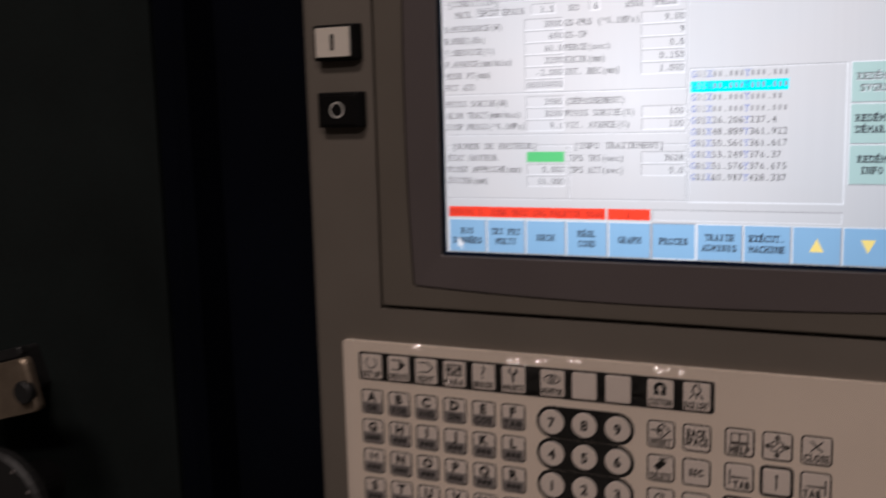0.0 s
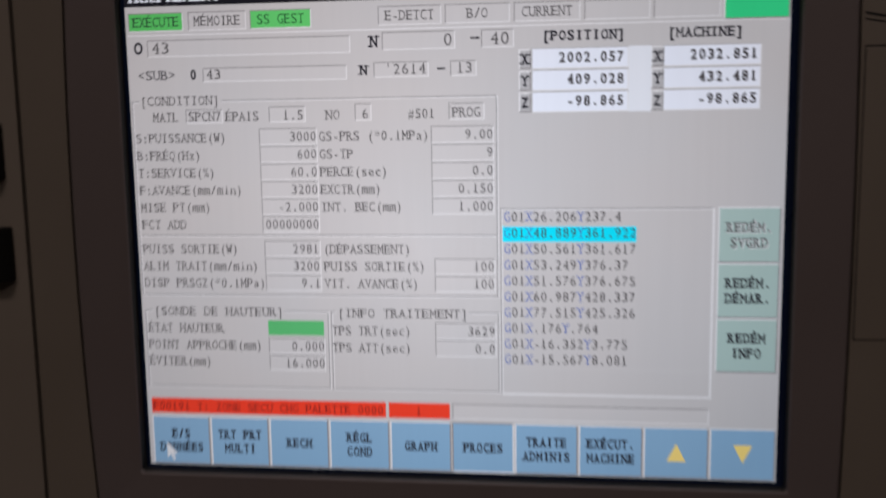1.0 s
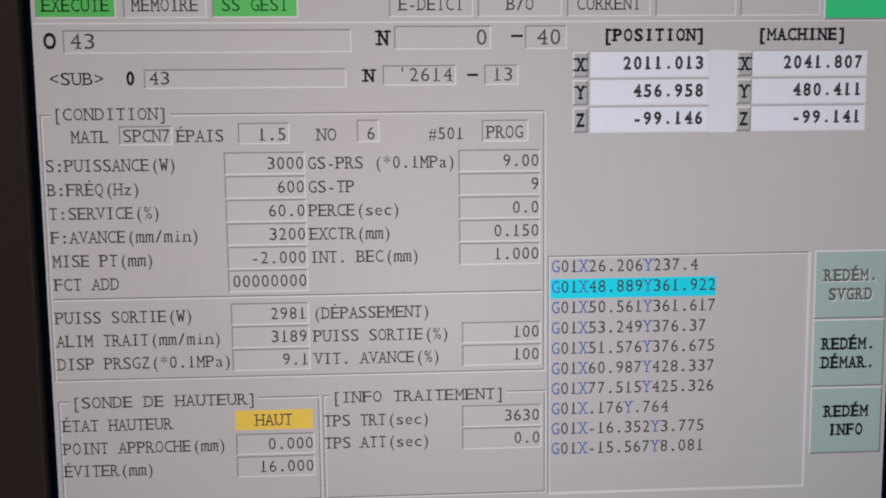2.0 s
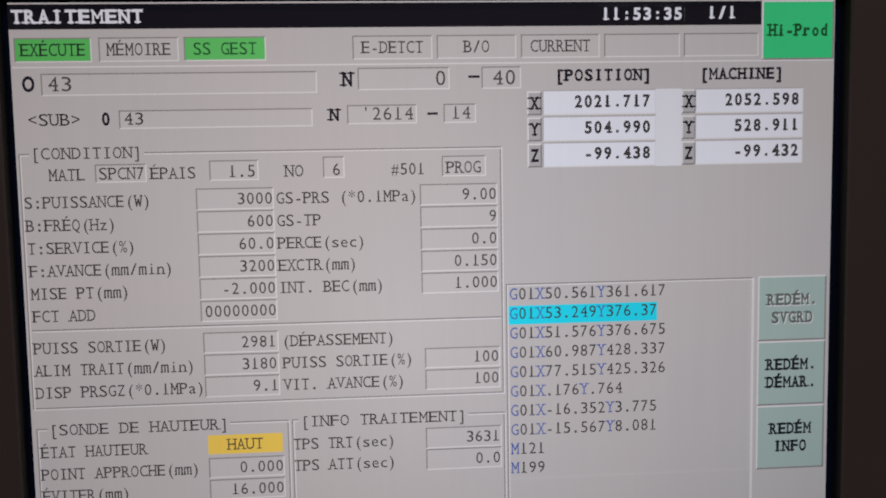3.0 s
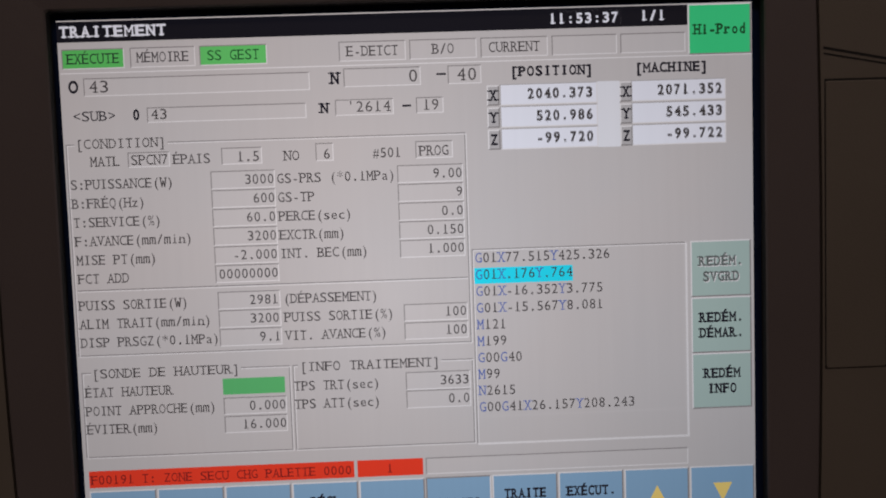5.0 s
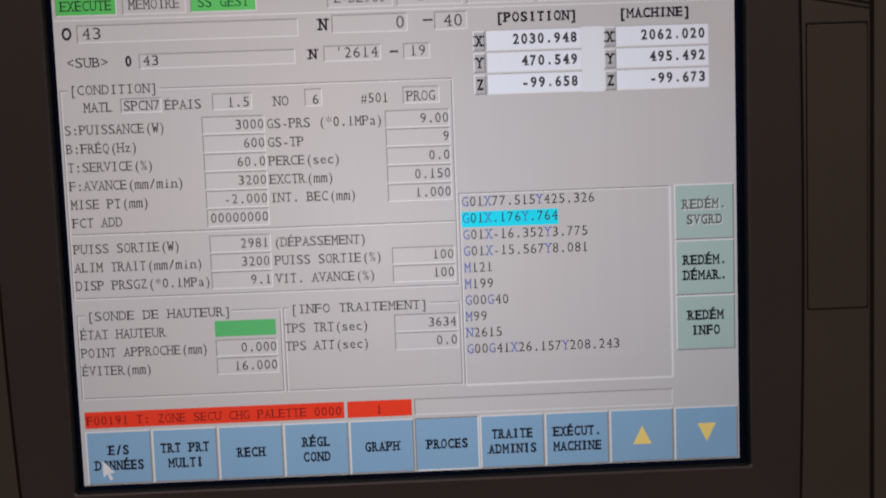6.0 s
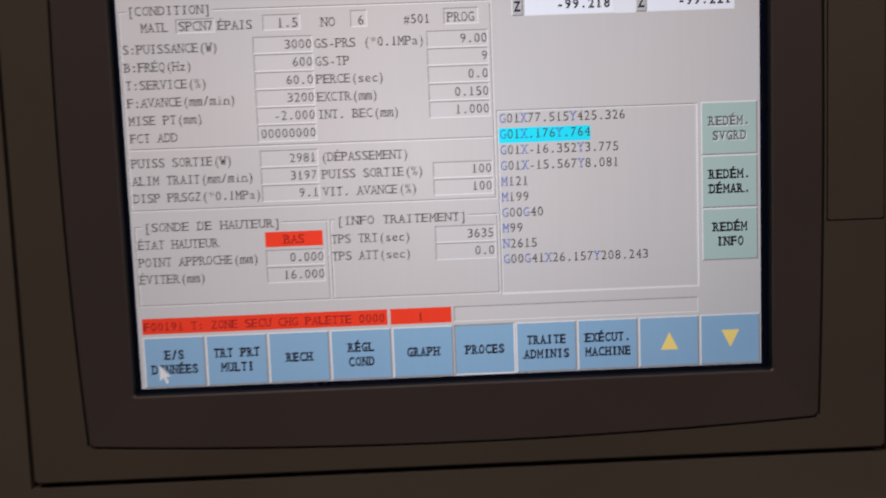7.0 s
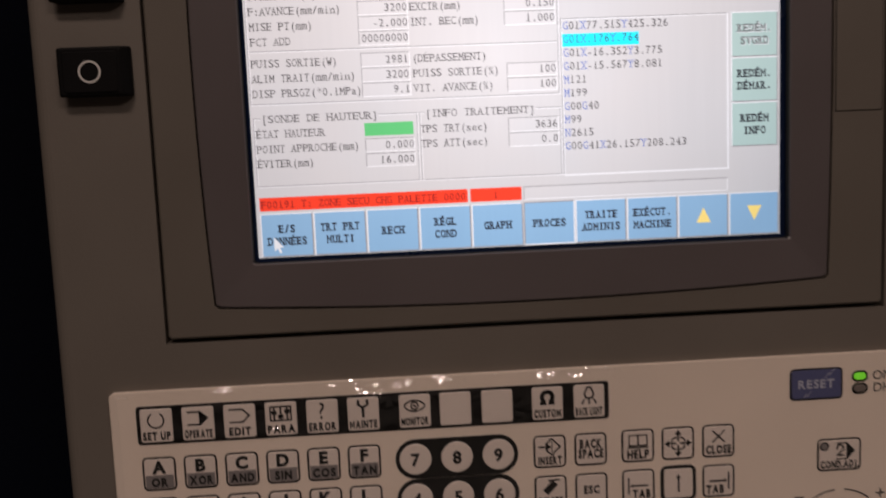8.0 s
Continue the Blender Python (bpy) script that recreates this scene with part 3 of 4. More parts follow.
    tables = (
        (155.0, 190.0, 188.6, 150.3, (
            "1993.905 1995.420 1998.716 2000.108 2002.057 2003.588 2014.725 2016.117 2017.361 2021.717 2020.625 2022.016 2024.241 2027.162 2029.109 2032.795 2040.183 2046.556 2043.344 2034.430 2030.948 2029.555 2026.075 2022.500 2019.100",
            "365.410 383.698 391.148 398.598 409.028 417.224 476.825 484.275 490.885 504.990 508.403 515.845 528.498 543.384 554.548 556.688 555.307 554.079 536.888 489.183 470.549 463.095 444.460 432.400 414.700",
            "-98.700 -98.778 -98.783 -98.821 -98.865 -98.907 -99.266 -99.285 -99.341 -99.438 -99.437 -99.483 -99.566 -99.638 -99.690 -99.697 -99.705 -99.729 -99.739 -99.683 -99.658 -99.630 -99.458 -99.299 -99.218")),
        (202.2, 236.4, 235.4, 198.0, (
            "2024.700 2026.214 2029.510 2030.902 2032.851 2034.382 2045.519 2046.911 2048.245 2052.598 2051.419 2052.810 2055.035 2057.956 2060.042 2062.989 2070.378 2077.350 2074.277 2065.502 2062.020 2060.767 2057.200 2053.700 2050.300",
            "388.863 407.151 414.601 422.051 432.481 440.676 500.278 507.728 514.869 528.911 531.856 539.299 551.207 566.837 578.001 581.024 579.643 578.341 561.086 514.127 495.492 488.038 469.403 457.300 439.600",
            "-98.708 -98.767 -98.788 -98.829 -98.865 -98.907 -99.258 -99.282 -99.326 -99.432 -99.437 -99.491 -99.549 -99.633 -99.684 -99.697 -99.697 -99.729 -99.739 -99.689 -99.673 -99.628 -99.463 -99.310 -99.221")))
    steady = {1.7: (1.3, 1.5, 1.7, 1.9, 2.1, 2.27), 5.2: (4.8, 5.0, 5.2, 5.4, 5.6, 5.75)}

    def filled(row):
        """The readings with their times; where one stretch is long, further readings at even steps lead to the next."""
        values, out = row.split(), []
        for k, t in enumerate(times):
            if t in steady:
                before, after, n = float(values[k - 1]), float(values[k]), len(steady[t])
                out += [(tt, "%.3f" % (before + (after - before) * (j + 1) / n)) for j, tt in enumerate(steady[t])]
            else:
                out.append((t, values[k]))
        return [t for t, _ in out], [v for _, v in out]

    for u0, u1, right, tile, rows in tables:
        for i, row in enumerate(rows):
            moments, readings = filled(row)
            w0 = 26.6 + 7.85 * i
            win = (u0 + 7.0, w0 + 1.2, right + 0.3, w0 + 6.0)
            part("field", open_field(u0, w0, u1, w0 + 7.55, win), (WHITE, GREY_CELL, EDGE_LIGHT), screen)
            reel("axis_reading", readings, right, w0 + 5.2, 3.0, 3.4, INK, 1, [(t, k) for k, t in enumerate(moments)], WHITE, win)
            button("axis_tile", tile, w0 + 0.3, tile + 4.5, w0 + 7.5, GREY_CELL, ["XYZ"[i]], 3.2, 3.6, INK_BOLD)
    s = Shape()
    s.rect(U(190.0), W(50.0), U(198.0), W(26.6), -0.05)
    part("table_gap", s, PALE, screen)

    # condition block
    def group_box(u0, w0, u1, w1, gap0, gap1):
        s = Shape()
        for o, slot in ((0.0, 0), (0.4, 1)):
            a, b, c, d = U(u0) + o, W(w1) - o, U(u1) + o, W(w0) - o
            y, e = -0.04 - 0.01 * slot, 0.35
            s.rect(a, d - e, U(gap0), d, y, slot).rect(U(gap1), d - e, c, d, y, slot)
            s.rect(a, b, c, b + e, y, slot).rect(a, b, a + e, d, y, slot).rect(c - e, b, c, d, y, slot)
        return part("group_line", s, (EDGE_DARK, EDGE_LIGHT), screen)

    group_box(0.7, 43.2, 142.2, 119.0, 3.8, 36.6)
    label("caption", "[CONDITION]", 4.0, 44.9, 2.93, 3.3)
    label("caption", "MATL", 8.9, 51.2, 2.65, 3.4)
    f = field(22.2, 46.6, 37.0, 52.0)
    label("value", "SPCN7", 23.2, 51.1, 2.68, 3.5, INK, 0, f)
    label("caption", "ÉPAIS", 38.0, 51.2, 2.68, 3.4)
    f = field(55.2, 46.0, 69.6, 52.0)
    label("value", "1.5", 60.6, 51.0, 2.75, 3.5, INK, 0, f)
    label("caption", "NO", 77.2, 51.2, 2.9, 3.4)
    f = field(88.6, 45.4, 95.0, 51.8)
    label("value", "6", 91.2, 51.0, 2.8, 3.5, INK, 0, f)
    label("caption", "#501", 108.8, 51.2, 2.6, 3.4)
    f = field(124.2, 45.8, 137.6, 52.0)
    label("value", "PROG", 125.4, 51.0, 2.7, 3.5, INK, 0, f)
    P = 2.62
    for i, (t, v) in enumerate((("S:PUISSANCE(W)", "3000"), ("B:FRÉQ(Hz)", "600"), ("T:SERVICE(%)", "60.0"), ("F:AVANCE(mm/min)", "3200"), ("MISE PT(mm)", "-2.000"), ("FCT ADD", "00000000"))):
        w = 59.2 + ROW * i
        label("caption", t, 1.5 + 0.12 * i, w, P, 3.4)
        f = field(51.0, w - 5.0, 73.8, w + 1.4)
        label("value", v, 73.6 - len(v) * 2.68, w - 0.1, 2.68, 3.4, INK, 0, f)
    for i, (t, v) in enumerate((("GS-PRS (*0.1MPa)", "9.00"), ("GS-TP", "9"), ("PERCE(sec)", "0.0"), ("EXCTR(mm)", "0.150"), ("INT. BEC(mm)", "1.000"))):
        w = 59.2 + ROW * i
        label("caption", t, 74.4, w, 2.66, 3.4)
        f = field(117.4, w - 5.0, 141.0, w + 1.4)
        label("value", v, 140.8 - len(v) * 2.7, w - 0.1, 2.7, 3.4, INK, 0, f)
    s = Shape()
    s.rect(U(1.8), W(95.5), U(141.6), W(95.1), -0.05, 0).rect(U(1.8), W(95.9), U(141.6), W(95.5), -0.05, 1)
    part("rule", s, (EDGE_DARK, EDGE_LIGHT), screen)
    for i, t in enumerate(("PUISS SORTIE(W)", "ALIM TRAIT(mm/min)", "DISP PRSGZ(*0.1MPa)")):
        w = 102.4 + ROW * i
        label("caption", t, 1.8, w, 2.62, 3.4)
        win = (62.0, w - 4.2, 73.3, w + 0.7)
        if i == 2:
            f = field(51.4, w - 5.0, 73.8, w + 1.4)
            label("value", "9.1", 73.6 - 8.04, w - 0.1, 2.68, 3.4, INK, 0, f)
        else:
            part("field", open_field(51.4, w - 5.0, 73.8, w + 1.4, win), (FIELD, EDGE_DARK, EDGE_LIGHT), screen)
            states, keys = ((["2985", "2981"], [(0, 0), (0.95, 1)]), (["3180", "3189", "3200", "3197", "3206"],
                            [(0, 2), (0.75, 1), (0.95, 2), (1.8, 1), (2.4, 3), (2.6, 1), (2.85, 0), (3.05, 2), (3.2, 3), (3.4, 2), (3.6, 1), (3.8, 2),
                             (4.05, 1), (4.2, 2), (6.1, 1), (6.3, 3), (6.45, 4), (6.55, 1), (6.9, 3), (7.05, 2), (7.25, 3), (7.35, 2), (7.55, 1), (7.75, 3), (7.9, 2)]))[i]
            reel("reading_strip", states, 73.2, w - 0.1, 2.68, 3.4, INK, 0, keys, None, win)
    label("caption", "(DÉPASSEMENT)", 74.6, 102.4, 2.66, 3.4)
    for i, t in enumerate(("PUISS SORTIE(%)", "VIT. AVANCE(%)")):
        w = 109.1 + ROW * i
        label("caption", t, 74.8, w, 2.66, 3.4)
        f = field(118.0, w - 4.8, 141.2, w + 1.5)
        label("value", "100", 140.9 - 8.1, w - 0.1, 2.7, 3.4, INK, 0, f)

    # height probe block
    group_box(1.3, 125.0, 76.0, 156.2, 4.6, 58.4)
    label("caption", "[SONDE DE HAUTEUR]", 4.8, 127.2, 2.97, 3.3)
    label("caption", "ÉTAT HAUTEUR", 2.2, 134.0, 2.62, 3.4)
    label("caption", "POINT APPROCHE(mm)", 2.0, 140.8, 2.62, 3.4)
    label("caption", "ÉVITER(mm)", 2.0, 147.5, 2.62, 3.4)
    win = (51.6, 129.0, 74.0, 134.9)
    HOLES.append(win)
    drum("probe_state", 51.6, 74.0, 131.95, 6.1, 12, (GREEN, YELLOW, RED, GREEN), [
        (0, 0), (0.35, 1), (0.45, 0), (0.75, 1), (0.95, 0), (1.7, 1), (2.4, 0), (2.6, 1), (3.05, 0), (3.2, 1), (3.4, 0), (3.6, 1), (3.95, 0),
        (6.1, 2), (7.35, 0), (7.55, 2), (7.85, 0)], ["", "HAUT", "BAS"], 2.75, 3.4, (INK, INK, INK_RED), 0, None, 133.7)
    for v, w in (("0.000", 141.0), ("16.000", 147.8)):
        f = field(51.6, w - 5.0, 74.4, w + 1.3)
        label("value", v, 74.2 - len(v) * 2.7, w - 0.2, 2.7, 3.4, INK, 0, f)
    group_box(77.0, 125.0, 142.4, 156.2, 79.0, 131.0)
    label("caption", "[INFO TRAITEMENT]", 79.4, 127.4, 3.02, 3.3)
    label("caption", "TPS TRT(sec)", 77.2, 134.4, 2.62, 3.4)
    label("caption", "TPS ATT(sec)", 77.2, 141.1, 2.62, 3.4)
    win = (128.0, 130.0, 141.1, 135.0)
    part("field", open_field(117.8, 129.2, 141.4, 135.8, win), (FIELD, EDGE_DARK, EDGE_LIGHT), screen)
    reel("reading_strip", ["3628", "3629", "3630", "3631", "3632", "3633", "3634", "3635", "3636"], 141.0, 134.2, 2.7, 3.4, INK, 0,
         [(0, 0), (0.75, 1), (1.75, 2), (2.85, 3), (3.85, 4), (4.62, 5), (5.6, 6), (6.55, 7), (7.55, 8)], None, win)
    f = field(117.8, 136.0, 141.4, 142.6)
    label("value", "0.0", 141.1 - 8.1, 141.0, 2.7, 3.4, INK, 0, f)

    # programme list, scrolling in its window
    win = (143.6, 85.6, 221.0, 147.0)
    HOLES.append(win)
    s = Shape()
    s.rect(U(142.6), W(148), U(222), W(84.8), 1.0)
    part("list_ground", s, PAGE, screen)
    s = Shape()
    for o, slot in ((0, 0), (0.4, 1)):
        a, b, c, d, e = U(143.2) + o, W(156.8) - o, U(221.2) + o, W(85.2) - o, 0.35
        s.rect(a, d - e, c, d, -0.05, slot).rect(a, b, c, b + e, -0.05, 1).rect(a, b, a + e, d, -0.05, slot).rect(c - e, b, c, d, -0.05, 1)
    part("list_edge", s, (EDGE_DARK, EDGE_LIGHT), screen)
    step = 6.09
    lines = [None] * 4 + ["G01X26.206Y237.4", "G01X48.889Y361.922", "G01X50.561Y361.617", "G01X53.249Y376.37", "G01X51.576Y376.675", "G01X60.987Y428.337",
                          "G01X77.515Y425.326", "G01X.176Y.764", "G01X-16.352Y3.775", "G01X-15.567Y8.081", "M121", "M199", "G00G40", "M99", "N2615", "G00G41X26.157Y208.243"]
    roll = new("program_list")
    roll.parent = screen
    tagged(roll, "scrolling list of machine code lines")
    for i, t in enumerate(lines):
        base = W(90.2) - step * i
        s = Shape()
        if t:
            mono(s, t, U(144.3), base, 2.74, 3.5, 0.6, 0, "GXYMN")
        else:
            mono(s, "G01X  .   Y   .   "[:18 - (i == 2)], U(144.3), base, 2.74, 3.5, 0.6, 0, "GXY")
            for k in (4, 5, 7, 8, 9, 11, 12, 13, 15, 16, 17)[:11 - (i == 2)]:
                s.rect(U(144.95 + 2.74 * k), base + 0.2, U(146.15 + 2.74 * k), base + 2.9, 0.6)
        part("code_line", s, (INK if t else EDGE_DARK, INK_BLUE), roll)
    REELS.append((roll, step, [(0, 0), (0.33, 4), (2.6, 6), (3.2, 8), (4.4, 10)]))
    s = Shape()
    s.rect(U(143.9), W(98.0), U(144.2 + 18 * 2.74), W(92.2), 0.8)
    ob = part("line_marker", s, CYAN, screen, "bright cyan marker of the current line")
    MARKERS.append(ob)

    # restart keys
    for i, (t, ink) in enumerate(((("REDÉM.", "SVGRD"), INK_PALE), (("REDÉM.", "DÉMAR."), INK_BOLD), (("REDÉM", "INFO"), INK_BOLD))):
        button("restart_key", 222.8, 85.0 + 20.7 * i, 245.0, 105.6 + 20.7 * i, SAGE, t, 2.75, 3.4, ink)

    # alarm line
    for a, b, t, tu in ((1.8, 97.8, "F00191 T: ZONE SECU CHG PALETTE 0000", 2.3), (99.0, 123.0, "1", 109.6)):
        s = Shape()
        s.rect(U(a), W(167.4), U(b), W(161.2), -0.06)
        ob = part("alarm_tile", s, RED, screen, "red alarm tile")
        label("caption", t, tu, 166.1, 2.63, 3.2, INK_RED, 0, ob)
    field(124.0, 161.2, 221.0, 167.4)

    # soft keys
    keys = (("E/S", "DONNÉES"), ("TRT PRT", "MULTI"), ("RECH",), ("RÉGL", "COND"), ("GRAPH",), ("PROCES",), ("TRAITE", "ADMINIS"), ("EXÉCUT.", "MACHINE"), (), ())
    for i, t in enumerate(keys):
        u = 1.6 + 24.44 * i
        ob = button("soft_key", u, 168.6, u + 24.0, 188.8, BLUE, t, 2.62, 3.4, INK_BOLD, 1, i == 5)
        if i == 8:
            part("arrow", Shape().face([(U(u + 8.6), -0.2, W(182)), (U(u + 15.6), -0.2, W(182)), (U(u + 12.1), -0.2, W(175))]), GOLD, ob)
        if i == 9:
            part("arrow", Shape().face([(U(u + 12.1), -0.2, W(182)), (U(u + 15.6), -0.2, W(175)), (U(u + 8.6), -0.2, W(175))]), GOLD, ob)
    p = [(7.4, 179.6), (7.4, 186.0), (8.9, 184.8), (9.9, 187.2), (10.9, 186.7), (9.9, 184.5), (11.7, 184.3)]
    part("pointer", Shape().face([(U(a), -0.35, W(b)) for a, b in p]), EDGE_LIGHT, screen, "pale mouse pointer")

    # the page itself, with the windows left open
    xs = sorted({0.0, SW, *(h[0] for h in HOLES), *(h[2] for h in HOLES)})
    zs = sorted({0.0, SH, *(h[1] for h in HOLES), *(h[3] for h in HOLES)})
    s = Shape()
    for a, b in zip(xs, xs[1:]):
        for c, d in zip(zs, zs[1:]):
            mx, mz = (a + b) / 2, (c + d) / 2
            if not any(h[0] < mx < h[2] and h[1] < mz < h[3] for h in HOLES):
                s.rect(U(a), W(d), U(b), W(c), 0.0)
    part("page", s, PAGE, screen, "pale grey page")


MARKERS = []
build_screen()


# ---- keyboard: a printed foil with raised keys ----
KZ = -8.2


def build_keyboard():
    root = thing("keyboard_panel", "beige membrane keyboard panel with grey printed keys", "keyboard", at=(0, 0, Z0 - 0.0009))
    s = Shape()
    s.plate(rounded(-194.5, -318, 232, -149.2, 3.0), -5.5, KZ, 0.6)
    part("foil", s, KEYSHEET, root)
    return root


keyboard = build_keyboard()


def key(x0, z1, wide, tall, mat=KEYCAP, line=0.9, r=1.5, name="key", label_="", outline=True):
    """A raised membrane key with a printed outline; z1 is its upper edge."""
    x1, z0 = x0 + wide, z1 - tall
    ob = part(name, Shape().plate(rounded(x0 + line, z0 + line, x1 - line, z1 - line, r, 3), KZ - 0.0, KZ - 0.55, 0.3), mat, keyboard, label_)
    if outline:
        part("outline", Shape().ring(rounded(x0, z0, x1, z1, r + line, 3), rounded(x0 + line, z0 + line, x1 - line, z1 - line, r, 3), KZ - 0.12), PRINT, ob)
    return ob


def legend(ob, shape, mat=PRINT, name="legend"):
    return part(name, shape, mat, ob)


TOPY = KZ - 0.68


def build_function_row():
    z1 = -156.0
    part("key_band", Shape().plate(rounded(-182.6, -174.2, 37.2, z1, 1.6, 3), KZ, KZ - 0.2, 0.1), PRINT, keyboard, "black band under the function keys")
    names = ((-181.0, "SET UP"), (-162.0, "OPERATE"), (-143.0, "EDIT"), (-124.0, "PARA"), (-105.0, "ERROR"), (-86.0, "MAINTE"), (-62.0, "MONITOR"), (-43.0, ""), (-23.4, ""), (0.4, "CUSTOM"), (20.2, "BACK LIGHT"))
    for x, t in names:
        x += 0.2
        c = x + 7.2
        ob = part("function_key", Shape().plate(rounded(x, z1 - 17.0, x + 14.6, z1 - 1.3, 1.2, 3), KZ - 0.2, KZ - 0.75, 0.3), KEYCAP, keyboard)
        if not t:
            continue
        y, zc, k = KZ - 0.9, z1 - 6.6, 0.75
        s = Shape()
        words(s, t, c, z1 - 15.7, 3.4, y, 2, 0.8, widest=12.6)
        if t == "SET UP":
            s.stroke(arc(c, zc, 3.6, 125, 415, 16), 0.7, y)
        elif t == "OPERATE":
            s.stroke([(c - 4.5, zc + 3), (c + 1, zc + 3)], k, y).stroke([(c - 4.5, zc - 3), (c + 1, zc - 3)], k, y).stroke([(c + 1, zc + 3), (c + 1, zc - 3)], k, y)
            s.face([(c + 1, y, zc - 3.6), (c + 5, y, zc), (c + 1, y, zc + 3.6)])
        elif t == "EDIT":
            s.stroke([(c - 4.5, zc + 3), (c + 1.5, zc + 3), (c + 4.6, zc), (c + 1.5, zc - 3), (c - 4.5, zc - 3)], k, y)
        elif t == "PARA":
            s.ring(rounded(c - 5.1, zc - 3.6, c + 5.1, zc + 3.6, 0.3, 1), rounded(c - 4.4, zc - 2.9, c + 4.4, zc + 2.9, 0.3, 1), y)
            for i, d in enumerate((0.4, -1.4, 0.9)):
                a = c - 3 + 3 * i
                s.stroke([(a, zc - 2.6), (a, zc + 2.6)], 0.85, y).rect(a - 1.25, zc + d - 0.9, a + 1.25, zc + d + 0.9, y)
        elif t == "ERROR":
            words(s, "?", c, zc - 3.6, 7.6, y)
        elif t == "MAINTE":
            s.stroke([(c, zc - 3.8), (c, zc + 0.6)], 1.3, y).stroke([(c, zc + 0.4), (c - 2.2, zc + 2.2), (c - 2, zc + 4)], 1.2, y).stroke([(c, zc + 0.4), (c + 2.2, zc + 2.2), (c + 2, zc + 4)], 1.2, y)
        elif t == "MONITOR":
            s.stroke(arc(c, zc - 3.6, 6.2, 40, 140), 0.7, y).stroke(arc(c, zc + 3.6, 6.2, 220, 320), 0.7, y)
            s.ring(circle(c, zc, 2.0, 18), circle(c, zc, 1.3, 18), y).face([(a, y, b) for a, b in circle(c, zc, 0.7, 10)])
        elif t == "CUSTOM":
            s.stroke(arc(c, zc + 0.5, 2.5, -48, 228, 18), 1.9, y).rect(c - 3.5, zc - 3.2, c - 0.5, zc - 1.7, y).rect(c + 0.5, zc - 3.2, c + 3.5, zc - 1.7, y)
        else:
            s.stroke([(c - 1.4, zc - 1), (c - 2.2, zc + 1.0), (c - 0.8, zc + 4.2), (c + 0.8, zc + 4.2), (c + 2.2, zc + 1.0), (c + 1.4, zc - 1), (c - 1.4, zc - 1)], 0.85, y)
            for d in (-3.4, 0, 3.4):
                s.stroke([(c + d * 0.7, zc - 1.8), (c + d, zc - 3.6)], 0.75, y)
        legend(ob, s)


def build_letter_keys():
    low = {"A": "OR", "B": "XOR", "C": "AND", "D": "SIN", "E": "COS", "F": "TAN"}
    for r, row in enumerate(("ABCDEF", "GHIJKL", "MNOPQR", "STUVWX")):
        for c, ch in enumerate(row):
            x, z = -181.6 + 18.95 * c, -180.2 - 19.6 * r
            ob = key(x, z, 15.4, 16.2, name="letter_key")
            legend(ob, words(Shape(), ch, x + 7.7, z - 7.6, 5.4, TOPY, 2))
            part("key_band", Shape().rect(x + 1.3, z - 15.0, x + 14.1, z - 8.6, KZ - 0.62), KEYBAND, ob)
            if ch in low:
                legend(ob, words(Shape(), low[ch], x + 7.7, z - 13.9, 3.7, TOPY - 0.05, 2, 0.85, widest=11.0))
            else:
                s = Shape()
                for i in range(3):
                    s.rect(x + 3.2 + 3.2 * i, z - 13.6, x + 5.6 + 3.2 * i, z - 10.6, TOPY - 0.05)
                legend(ob, s, name="bar_print")


def build_number_keys():
    for r, row in enumerate(("789", "456", "123")):
        z = -188.6 - 19.4 * r
        part("number_band", Shape().plate(rounded(-64.6, z - 9.6, -6.6, z + 9.6, 9.4, 8), KZ, KZ - 0.2, 0.1), PRINT, keyboard, "black rounded band under number keys")
        for c, ch in enumerate(row):
            x = -55.2 + 19.55 * c
            ob = part("number_key", Shape().plate(circle(x, z, 7.5), KZ - 0.2, KZ - 0.8, 0.35), KEYCAP, keyboard)
            legend(ob, words(Shape(), ch, x, z - 2.9, 5.6, KZ - 0.95, 1))


